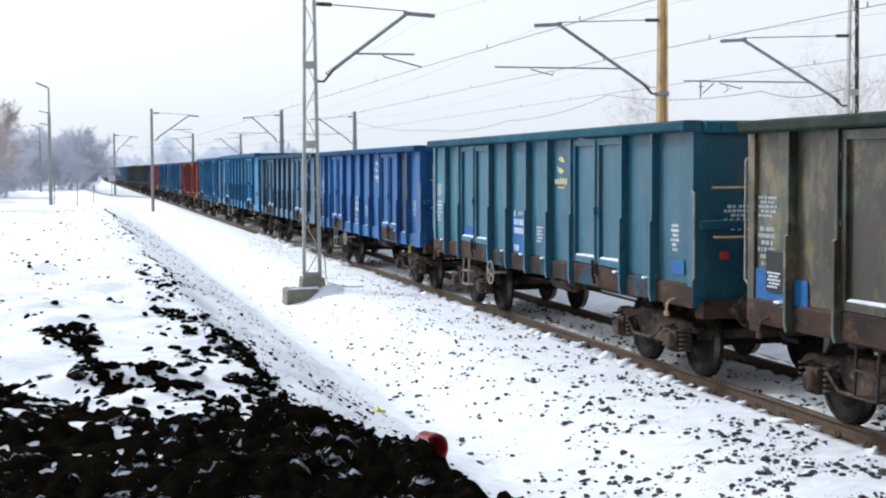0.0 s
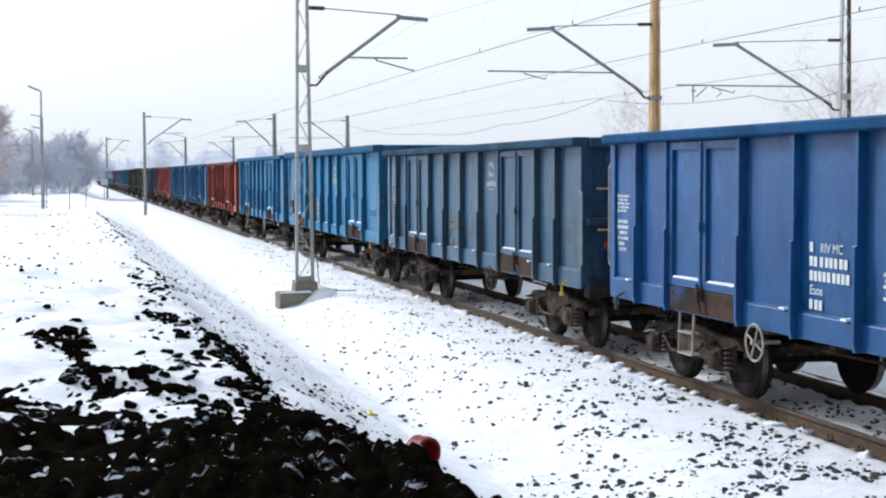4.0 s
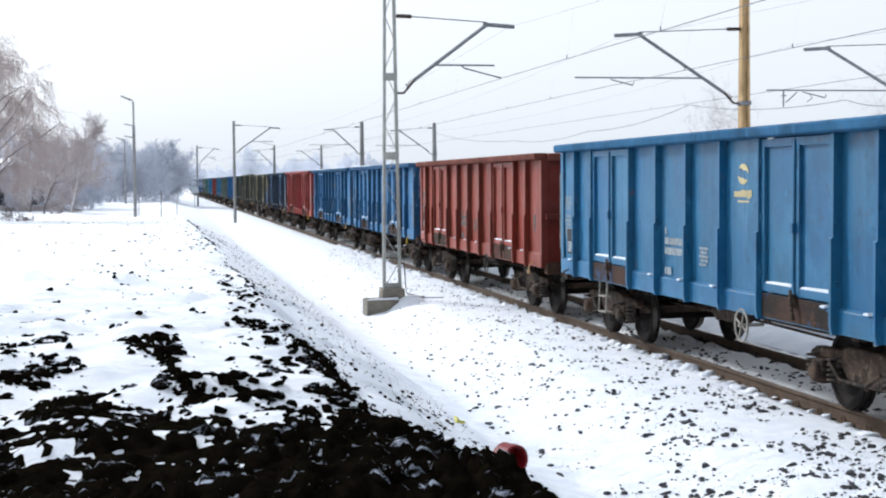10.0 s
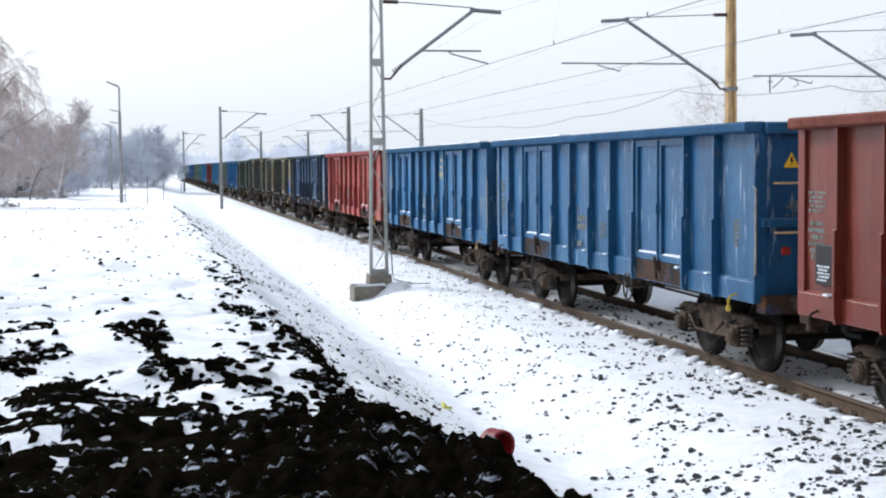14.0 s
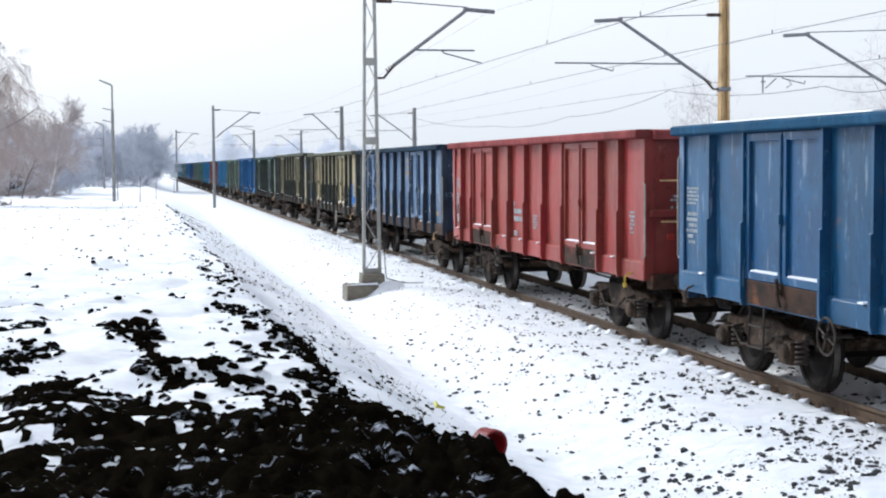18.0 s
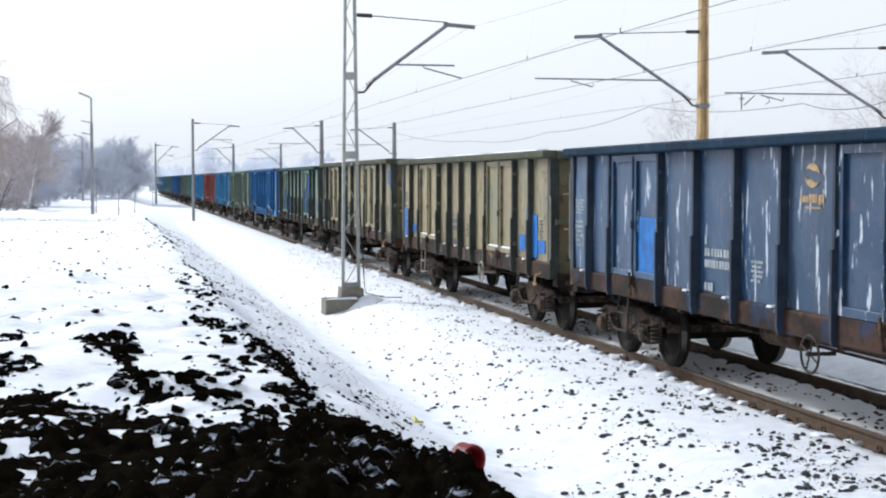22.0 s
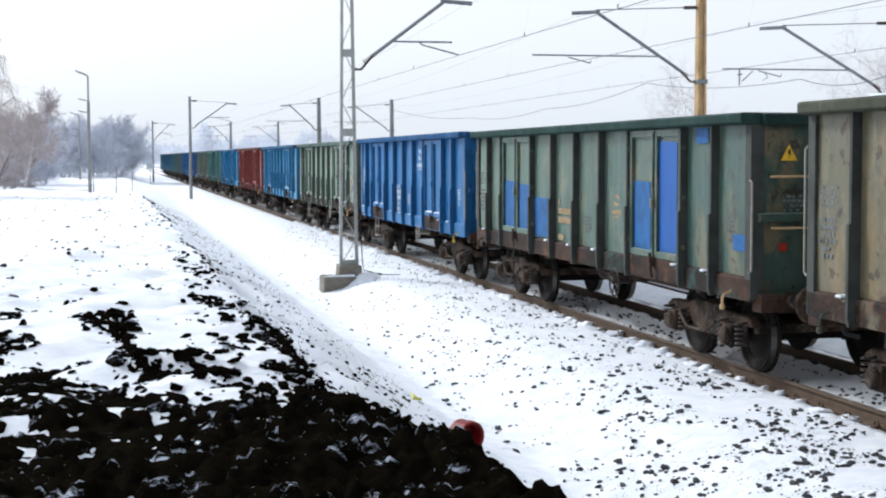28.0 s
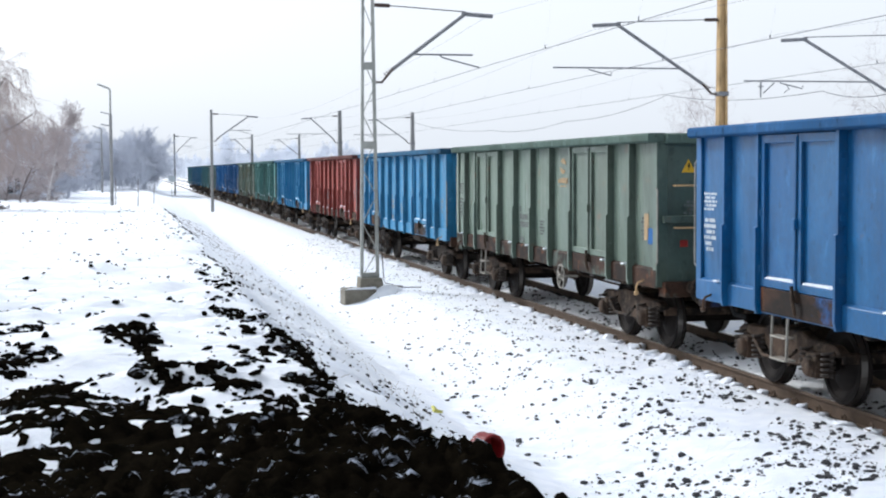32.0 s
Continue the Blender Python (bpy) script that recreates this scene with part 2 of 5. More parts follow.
# ---- mesh building ----
class Shape:
    """Collects vertices and faces, then becomes a mesh."""

    def __init__(self):
        self.v, self.f = [], []

    def add(self, vs, fs):
        k = len(self.v)
        self.v += [tuple(p) for p in vs]
        self.f += [tuple(i + k for i in f) for f in fs]
        return self

    def box(self, x0, y0, z0, x1, y1, z1, m=None):
        vs = [Vector(p) for p in ((x0, y0, z0), (x1, y0, z0), (x1, y1, z0), (x0, y1, z0), (x0, y0, z1), (x1, y0, z1), (x1, y1, z1), (x0, y1, z1))]
        if m:
            vs = [m @ p for p in vs]
        return self.add(vs, [(3, 2, 1, 0), (4, 5, 6, 7), (0, 1, 5, 4), (1, 2, 6, 5), (2, 3, 7, 6), (3, 0, 4, 7)])

    def prism(self, pts, axis, a, b):
        """A closed outline, run along an axis from a to b. pts hold the two other coordinates, in the order x, y, z."""
        def place(p, w):
            return {"x": (w, p[0], p[1]), "y": (p[0], w, p[1]), "z": (p[0], p[1], w)}[axis]
        n = len(pts)
        vs = [place(p, a) for p in pts] + [place(p, b) for p in pts]
        fs = [tuple(range(n))[::-1], tuple(range(n, 2 * n))] + [(i, (i + 1) % n, n + (i + 1) % n, n + i) for i in range(n)]
        return self.add(vs, fs)

    def tube(self, pts, r, n=8, r2=None):
        """A round rod along a line of points, tapering from r to r2."""
        pts = [Vector(p) for p in pts]
        k, rings = len(pts), []
        for i, p in enumerate(pts):
            d = (pts[min(i + 1, k - 1)] - pts[max(i - 1, 0)]).normalized()
            u = d.orthogonal().normalized() if i == 0 else (u - d * u.dot(d)).normalized()
            w = d.cross(u)
            q = r if r2 is None else r + (r2 - r) * i / max(1, k - 1)
            rings += [p + (u * math.cos(2 * math.pi * j / n) + w * math.sin(2 * math.pi * j / n)) * q for j in range(n)]
        fs = [(i * n + j, i * n + (j + 1) % n, (i + 1) * n + (j + 1) % n, (i + 1) * n + j) for i in range(k - 1) for j in range(n)]
        fs += [tuple(range(n))[::-1], tuple(range((k - 1) * n, k * n))]
        return self.add(rings, fs)

    def lathe(self, prof, axis="x", n=24, centre=(0, 0, 0), caps=True):
        """Radius and place pairs, turned round an axis."""
        vs = []
        for r, w in prof:
            for j in range(n):
                a = 2 * math.pi * j / n
                c, s = r * math.cos(a), r * math.sin(a)
                p = {"x": (w, c, s), "y": (c, w, s), "z": (c, s, w)}[axis]
                vs.append(tuple(p[i] + centre[i] for i in range(3)))
        k = len(prof)
        fs = [(i * n + j, i * n + (j + 1) % n, (i + 1) * n + (j + 1) % n, (i + 1) * n + j) for i in range(k - 1) for j in range(n)]
        if caps:
            fs += [tuple(range(n))[::-1], tuple(range((k - 1) * n, k * n))]
        return self.add(vs, fs)

    def ring(self, R, r, axis="x", n=28, k=8, centre=(0, 0, 0), m=None):
        vs = []
        for i in range(n):
            a = 2 * math.pi * i / n
            for j in range(k):
                b = 2 * math.pi * j / k
                q, w = R + r * math.cos(b), r * math.sin(b)
                c, s = q * math.cos(a), q * math.sin(a)
                p = Vector({"x": (w, c, s), "y": (c, w, s), "z": (c, s, w)}[axis]) + Vector(centre)
                vs.append(m @ p if m else p)
        return self.add(vs, [(i * k + j, ((i + 1) % n) * k + j, ((i + 1) % n) * k + (j + 1) % k, i * k + (j + 1) % k) for i in range(n) for j in range(k)])

    def mesh(self, name, bevel=0.0, smooth=False):
        me = bpy.data.meshes.new(name)
        me.from_pydata(self.v, [], self.f)
        bm = bmesh.new()
        bm.from_mesh(me)
        bmesh.ops.recalc_face_normals(bm, faces=bm.faces)
        if bevel:
            es = [e for e in bm.edges if len(e.link_faces) == 2 and e.calc_face_angle(0) > 0.5]
            bmesh.ops.bevel(bm, geom=es, offset=bevel, segments=1, affect="EDGES", clamp_overlap=True)
        bm.to_mesh(me)
        bm.free()
        if smooth:
            me.shade_smooth()
        return me


def part(name, data, material, parent=None, label="", m=None):
    ob = new(name, data)
    if not data.materials:
        data.materials.append(material)
    ob.material_slots[0].link = "OBJECT"
    ob.material_slots[0].material = material
    if parent:
        ob.parent = parent
    if m is not None:
        ob.matrix_basis = m
    if label:
        ob["label"] = label
    return ob


def thing(name, label, category, group="", kind="", m=None):
    ob = tagged(new(name), label, category, group, kind)
    ob.empty_display_size = 0.3
    if m is not None:
        ob.matrix_basis = m
    return ob


# ---- ground: one sheet with the spoil bank, the ditch and the track bed ----
TRACK = 8.61
TRACKS = (8.61, 12.75, 17.9)


def smooth(a, b, x):
    k = min(1.0, max(0.0, (x - a) / (b - a)))
    return k * k * (3 - 2 * k)


def bank_top(y):
    return 1.08 - 0.45 * smooth(48, 95, y)


PROFILE = ((0.8, 1.0), (1.4, 0.95), (2.2, 0.66), (3.9, 0.06), (4.3, 0.0), (4.7, 0.0))   # share of the bank's height over the ditch


def ground_z(x, y):
    """Height of the snow: bank, slope, ditch, ballast shoulder, bed, far field."""
    top = bank_top(y)
    far = smooth(60, 125, y)
    floor = -0.58 * (1 - far) - 0.1 * far
    sh_ = 0.5 * (1 - smooth(7.6, 11.0, y))
    u = x - sh_ * (1 - smooth(2.5, 4.5, x))
    k = 1.0 if u < PROFILE[0][0] else 0.0
    for (xa, ka), (xb, kb) in zip(PROFILE, PROFILE[1:]):
        if xa <= u < xb:
            q = (u - xa) / (xb - xa)
            k = ka + (kb - ka) * q
    z = floor + (top - floor) * k
    if x > 4.5:
        z = floor + (-0.15 - floor) * smooth(4.3, 6.4, x)
    if x > 7.7:
        z = -0.15 - 0.25 * smooth(7.7, 7.76, x)
    if x > 23:
        z = -0.4 - 0.8 * smooth(23, 30, x)
    w = noise.noise(Vector((x * 0.35, y * 0.2, 3.1)))
    z += 0.07 * noise.noise(Vector((x * 1.1, y * 0.55, 5.1))) * (1 - smooth(3.0, 4.6, x))
    z += 0.05 * w * (1 - smooth(6.2, 7.0, x)) * (1 + 2.2 * smooth(40, 90, y) * (1 - smooth(-2, 2, x)))
    z += 0.15 * noise.noise(Vector((x * 1.2, y * 2.3, 2.7))) * (1 - smooth(2.2, 3.6, x)) * (1 - smooth(22, 40, y))
    z += (0.035 * noise.noise(Vector((x * 2.3, y * 1.2, 9.0))) + 0.022 * noise.noise(Vector((x * 4.6, y * 3.1, 4.0))) * (1 - smooth(30, 45, y))) * (1 - smooth(4.2, 6.0, x) * 0.6) * (1 - smooth(6.6, 7.6, x))
    return z


def clod(x, y, z):
    """Rounded lumps with narrow clefts between them, from 0 to 1."""
    return 1 - math.exp(-5.5 * abs(noise.noise(Vector((x, y, z)))))


def soil_z(x, y):
    """Height of the broken soil over the snow; it shows where it stands above. Close by it is heaped, further on single clods stick out."""
    wob = noise.noise(Vector((x * 1.3, y * 0.5, 1)))
    dark = 1 - smooth(9.2, 10.1, y - 0.45 * wob - 0.1 * x)
    left = 1 - smooth(-0.2, 0.8, x + 0.5 * wob)
    c = 0.3 * clod(x * 3.6, y * 3.2, 2.2) + 0.38 * clod(x * 7.5, y * 7.0, 7.7) + 0.32 * clod(x * 13.0, y * 11.0, 4.1)
    drift = 0.8 * noise.noise(Vector((x * 1.6, y * 4.6, 6.4))) + 0.95 * noise.noise(Vector((x * 4.2, y * 9.0, 1.4)))
    cover = dark * (0.93 - 0.06 * left * smooth(7.6, 8.5, y)) + 0.5 * (1 - dark) * (0.2 + 0.8 * left) * (1 - smooth(10.4, 13.5, y))
    streak = smooth(-0.12, 0.06, drift) * smooth(7.0, 7.9, y)
    cover -= (0.95 - 0.62 * left) * streak
    low = 1.0 - 0.75 * cover + 0.5 * smooth(2.0, 2.3, x) + 0.08 * (1 - dark) * smooth(11, 14, y)
    heap = 0.05 * (1 - smooth(9.0, 9.9, y - 0.3 * wob)) * smooth(0.2, 1.0, x + 0.4 * wob) * (1 - smooth(1.75, 2.15, x))
    heap *= 1 - 0.95 * streak
    return (0.2 - 0.07 * smooth(7.4, 8.4, y)) * (c - low) + heap * (0.4 + c) + 0.012 * noise.noise(Vector((x * 21, y * 16, 3)))


xs = sorted(set([-900, -600, -400, -250, -160, -100, -70, -50, -38, -30, -24, -19, -15, -12, -10, -8.5] + [round(-7.5 + 0.45 * i, 3) for i in range(10)]
                + [round(-3.2 + 0.1 * i, 3) for i in range(103)] + [7.2, 7.4, 7.6, 7.7, 7.73, 7.76, 8, 9, 10, 11, 12, 14, 16, 18, 20, 22, 23, 24, 26, 28, 30, 40, 60, 90, 140, 220, 400, 600, 900]))
ys = sorted(set([-300, -120, -60, -30, -15, -8, -3, 0, 2, 4] + [round(5 + 0.1 * i, 3) for i in range(140)] + [round(19 + 0.25 * i, 3) for i in range(90)]
                + [41.5 + i for i in range(70)] + [115, 122, 130, 140, 150, 165, 180, 200, 225, 250, 290, 330, 400, 500, 700, 1000, 1500, 2200, 3000]))
gv = [(x, y, ground_z(x, y)) for y in ys for x in xs]
nx = len(xs)
gf = [(j * nx + i, j * nx + i + 1, (j + 1) * nx + i + 1, (j + 1) * nx + i) for j in range(len(ys) - 1) for i in range(nx - 1)]
gm = bpy.data.meshes.new("ground")
gm.from_pydata(gv, [], gf)
gm.shade_smooth()
tagged(part("ground", gm, M_snow), "snow-covered ground with an earth bank and a ditch beside the railway", "ground", kind="structure")

# broken dark soil of the spoil bank in front
sx = [-4.6 + 0.034 * i for i in range(218)]
sy = [-9, -7, -5, -3, -1, 0, 1, 2, 3, 3.6, 4.2, 4.6, 4.9, 5.2, 5.4] + [5.6 + 0.03 * i * (1 + i / 190) for i in range(330)]
sv = [(x, y, ground_z(x, y) + soil_z(x, y)) for y in sy for x in sx]
k = len(sx)
sm = bpy.data.meshes.new("spoil_heap")
sm.from_pydata(sv, [], [(j * k + i, j * k + i + 1, (j + 1) * k + i + 1, (j + 1) * k + i) for j in range(len(sy) - 1) for i in range(k - 1)])
sm.shade_smooth()
tagged(part("spoil_heap", sm, M_soil), "dark wet clods of dug soil half covered by snow", "soil", kind="stuff")


def scatter(name, n, where, size, material, label, category, seed, sink=0.35, squash=0.6, height=None, fine=1):
    """Many small rough lumps on the ground, in one mesh."""
    rnd = random.Random(seed)
    base = bmesh.new()
    bmesh.ops.create_icosphere(base, subdivisions=fine, radius=1)
    bv = [v.co.copy() for v in base.verts]
    bf = [tuple(v.index for v in f.verts) for f in base.faces]
    base.free()
    sh = Shape()
    made = tries = 0
    while made < n and tries < n * 30:
        tries += 1
        p = where(rnd)
        if p is None:
            continue
        x, y = p
        s = size(rnd, x, y)
        z = (height or ground_z)(x, y)
        rot = Euler((rnd.uniform(-0.5, 0.5), rnd.uniform(-0.5, 0.5), rnd.uniform(0, 6.28))).to_matrix()
        sc = Vector((s * rnd.uniform(0.6, 1.6), s * rnd.uniform(0.5, 1.1), s * squash * rnd.uniform(0.7, 1.4)))
        vs = []
        for c in bv:
            k_ = rnd.uniform(0.72, 1.15) if fine == 1 else 1 + 0.5 * noise.noise(c * 1.9 + Vector((x * 9, y * 7, 0))) + rnd.uniform(-0.07, 0.07)
            q = Vector((c.x * sc.x, c.y * sc.y, c.z * sc.z)) * k_
            q = rot @ q
            vs.append((x + q.x, y + q.y, z + q.z + s * squash * (0.5 - sink)))
        sh.add(vs, bf)
        made += 1
    me = bpy.data.meshes.new(name)
    me.from_pydata(sh.v, [], sh.f)
    if fine > 1:
        me.shade_smooth()
    return tagged(part(name, me, material), label, category, kind="stuff")


# rows and nests of turned clods: ends and spread
NESTS = (((0.0, 14.8), (0.05, 13.3), 0.07), ((0.05, 13.4), (0.1, 11.1), 0.06), ((0.1, 11.1), (0.4, 10.6), 0.06), ((-0.33, 14.1), (0.0, 13.2), 0.08), ((0.55, 10.5), (0.8, 10.3), 0.05),
         ((1.0, 17.3), (1.3, 16.5), 0.08), ((1.46, 15.4), (1.36, 13.2), 0.08), ((1.6, 14.2), (1.62, 12.2), 0.07), ((1.4, 11.5), (1.3, 10.8), 0.08), ((1.35, 10.5), (1.95, 10.0), 0.08),
         ((-1.1, 15.6), (-1.2, 14.4), 0.1), ((-0.95, 12.8), (-1.2, 12.0), 0.12), ((-0.6, 11.6), (-0.45, 11.2), 0.08), ((-0.7, 10.2), (-0.5, 10.0), 0.08), ((-1.6, 15.0), (-1.4, 11.5), 0.15), ((0.6, 11.3), (0.5, 11.2), 0.08), ((1.0, 26.0), (1.2, 19.0), 0.1))


def on_bank(rnd):
    """Clods in loose rows and nests on the bank, and specks down its side."""
    k_ = rnd.random()
    if rnd.random() < 0.17:
        (xa, ya), (xb, yb), wide = rnd.choice(NESTS)
        q = rnd.random()
        return xa + (xb - xa) * q + rnd.gauss(0, wide), ya + (yb - ya) * q + rnd.gauss(0, wide * 2)
    y = 9 + 66 * rnd.random() ** 2.4
    if k_ < 0.38:
        x = rnd.uniform(-9, 1.5)
        nest = noise.noise(Vector((x * 0.9 + 0.2 * y, y * 0.3, 8.2))) + 0.5 * noise.noise(Vector((x * 2.2, y * 1.1, 3.2)))
        if nest + 0.7 * rnd.random() < 0.27 + 0.22 * smooth(16, 30, y):
            return None
    elif k_ < 0.48:
        x = rnd.gauss(1.25, 0.35)
        if noise.noise(Vector((x, y * 0.6, 2.2))) < 0.0 + 0.2 * smooth(16, 24, y):
            return None
    else:
        x = 1.35 + 2.35 * rnd.random() ** 1.25
        if rnd.random() < (x - 1.35) / 2.8 or noise.noise(Vector((x * 1.5, y * 0.8, 6.2))) < -0.2:
            return None
    return x, y


def in_heap(rnd):
    """The dug soil close by, with gaps of snow."""
    x, y = rnd.uniform(-3.4, 2.2), 6.2 + 4.2 * rnd.random() ** 0.9
    if noise.noise(Vector((x * 0.9, y * 0.7, 4.4))) + 0.35 * rnd.random() < smooth(8.2, 10.2, y) * 0.5 - 0.02:
        return None
    return x, y


def on_shoulder(rnd):
    y = 9 + 50 * rnd.random() ** 3.4
    x = 4.2 + 3.3 * rnd.random() ** 0.7
    if noise.noise(Vector((x * 1.6, y * 1.3, 1.2))) + 0.5 * rnd.random() < 0.14:
        return None
    return x, y


scatter("soil_clods", 9500, on_bank, lambda r, x, y: (0.010 + (0.05 if x < 1.6 else 0.026) * r.random() ** 2.6) * (1 - 0.25 * smooth(15, 28, y)), M_soil,
        "dark earth clods sticking out of the snow on the bank", "soil", 4, sink=0.45, fine=2)
scatter("heap_clods", 560, in_heap, lambda r, x, y: 0.014 + 0.07 * r.random() ** 2.4, M_soil,
        "wet dark lumps of dug soil with snow between them", "soil", 14, sink=0.5, squash=0.75, fine=2)
scatter("ballast_stones", 8000, on_shoulder, lambda r, x, y: (0.006 + 0.046 * r.random() ** 4.2) * (1 - 0.35 * smooth(15, 32, y)), M_stone,
        "grey ballast stones poking through snow on the shoulder", "gravel", 5, sink=0.3)


def in_bed(rnd):
    y = 10 + 40 * rnd.random() ** 1.8
    x = TRACK + rnd.uniform(-0.62, 0.62)
    return (x, y) if noise.noise(Vector((x * 2.1, y * 1.3, 7.2))) + 0.4 * rnd.random() > 0.1 else None


scatter("bed_stones", 1500, in_bed, lambda r, x, y: 0.016 + 0.03 * r.random() ** 1.5, M_stone,
        "grey ballast stones showing through snow between the rails", "gravel", 6, sink=0.3, height=lambda x, y: -0.095)


# dry stalks on the side of the bank
def stalks():
    rnd = random.Random(8)
    sh = Shape()
    for _ in range(170):
        y = 9 + 40 * rnd.random() ** 1.5
        x = rnd.uniform(1.7, 3.4)
        z = ground_z(x, y) - 0.02
        a, h, l = rnd.uniform(0, 6.28), rnd.uniform(0.04, 0.17), rnd.uniform(0.03, 0.16)
        p = Vector((x, y, z))
        sh.tube([p, p + Vector((math.cos(a) * l * 0.4, math.sin(a) * l * 0.4, h * 0.6)), p + Vector((math.cos(a) * l, math.sin(a) * l, h))], 0.003, 3, 0.0015)
    me = sh.mesh("dry_stalks")
    tagged(part("dry_stalks", me, M_grass), "dry brown grass stalks standing in the snow", "grass", kind="stuff")


stalks()


# ---- tracks ----
def rail_mesh(y0, y1):
    prof = [(-0.07, -0.172), (0.07, -0.172), (0.07, -0.158), (0.012, -0.14), (0.009, -0.045), (0.035, -0.034), (0.035, -0.006), (0.028, 0.0),
            (-0.028, 0.0), (-0.035, -0.006), (-0.035, -0.034), (-0.009, -0.045), (-0.012, -0.14), (-0.07, -0.158)]
    return Shape().prism(prof, "y", y0, y1).mesh("rail")


def head_mesh(y0, y1):
    return Shape().box(-0.022, y0, 0.0005, 0.022, y1, 0.003).mesh("running_surface")


RAIL, HEAD = rail_mesh(-60, 700), head_mesh(-60, 700)
SLEEPER = Shape().prism([(-1.25, -0.23), (-0.95, -0.178), (-0.62, -0.178), (-0.55, -0.24), (-0.4, -0.26), (0.4, -0.26), (0.55, -0.23), (0.95, -0.175), (1.25, -0.2), (1.25, -0.38), (-1.25, -0.38)], "y", -0.13, 0.13).mesh("sleeper", 0.012)
CLIP = Shape().ring(0.045, 0.012, "x", 10, 5, (0, 0, 0.0)).box(-0.05, -0.05, -0.03, 0.03, 0.05, -0.012).mesh("rail_clip")


def lump_mesh(seed):
    """A small uneven lump of snow."""
    bm = bmesh.new()
    bmesh.ops.create_icosphere(bm, subdivisions=2, radius=0.1)
    for v in bm.verts:
        v.co *= 1 + 0.55 * noise.noise(v.co * 11 + Vector((seed * 7.1, 0, 0)))
        v.co.z *= 0.6
    me = bpy.data.meshes.new("snow_lump")
    bm.to_mesh(me)
    bm.free()
    me.shade_smooth()
    return me


SNOWLUMPS = [lump_mesh(i) for i in range(5)]


def ballast_mesh(near):
    """The bed between and beside the rails, rough with stones."""
    sh = Shape()
    rx = ([] if near else [-1.95, -1.75, -1.5, -1.25]) + [-0.9, -0.84, -0.75, -0.62, -0.48, -0.36, -0.24, -0.12, 0, 0.12, 0.24, 0.36, 0.48, 0.62, 0.75, 0.9, 1.2, 1.6, 1.95]
    ry = [-40, -20, 0, 5] + [8 + 0.16 * i for i in range(200)] + [40.5 + 1.5 * i for i in range(40)] + [110, 140, 180, 250, 350, 500, 700] if near else [-60, 0, 40, 100, 300, 700]
    rnd = random.Random(3)
    for y in ry:
        for x in rx:
            z = -0.2 + 0.11 * (1 - smooth(0.5, 0.68, abs(x))) - (0.16 * smooth(1.5, 1.95, abs(x))) + rnd.uniform(-0.028, 0.028)
            sh.v.append((x, y, z))
    n = len(rx)
    sh.f = [(j * n + i, j * n + i + 1, (j + 1) * n + i + 1, (j + 1) * n + i) for j in range(len(ry) - 1) for i in range(n - 1)]
    me = bpy.data.meshes.new("ballast")
    me.from_pydata(sh.v, [], sh.f)
    me.shade_smooth()
    return me


for i, tx in enumerate(TRACKS):
    tr = thing("track", "railway track with rusty rails, concrete sleepers and snowy ballast", "railway track", "parallel tracks", "structure", pose(tx, 0, 0))
    part("ballast", ballast_mesh(i == 0), M_dirty if i == 0 else M_snow, tr)
    for sx_ in (-0.75, 0.75):
        part("running_surface", HEAD, M_railtop, part("rail", RAIL, M_rail, tr, m=pose(sx_, 0, 0)))
    if i == 0:
        rnd = random.Random(11)
        for j in range(100):
            y = 7.3 + 0.6 * j
            sl = part("sleeper", SLEEPER, M_sleeper, tr, m=pose(0, y, 0))
            part("rail_clip", CLIP, M_rail, sl, m=pose(-0.885, 0, -0.115))
        y = 7.5
        while y < 62:
            s_ = rnd.uniform(0.4, 1.25) * (1 if y < 40 else 1.5)
            part("snow_lump", rnd.choice(SNOWLUMPS), M_snow, tr, m=pose(-0.92 + rnd.uniform(-0.05, 0.05), y, -0.16 + rnd.uniform(-0.02, 0.03), 0, 0, rnd.uniform(0, 360)) @ Matrix.Diagonal((s_, s_ * rnd.uniform(0.8, 1.4), s_ * rnd.uniform(0.8, 1.3), 1)))
            y += 0.12 * s_ + rnd.uniform(0.0, 0.12) * (1 if y < 40 else 2) + 0.35 * (1 - smooth(14, 20, y))


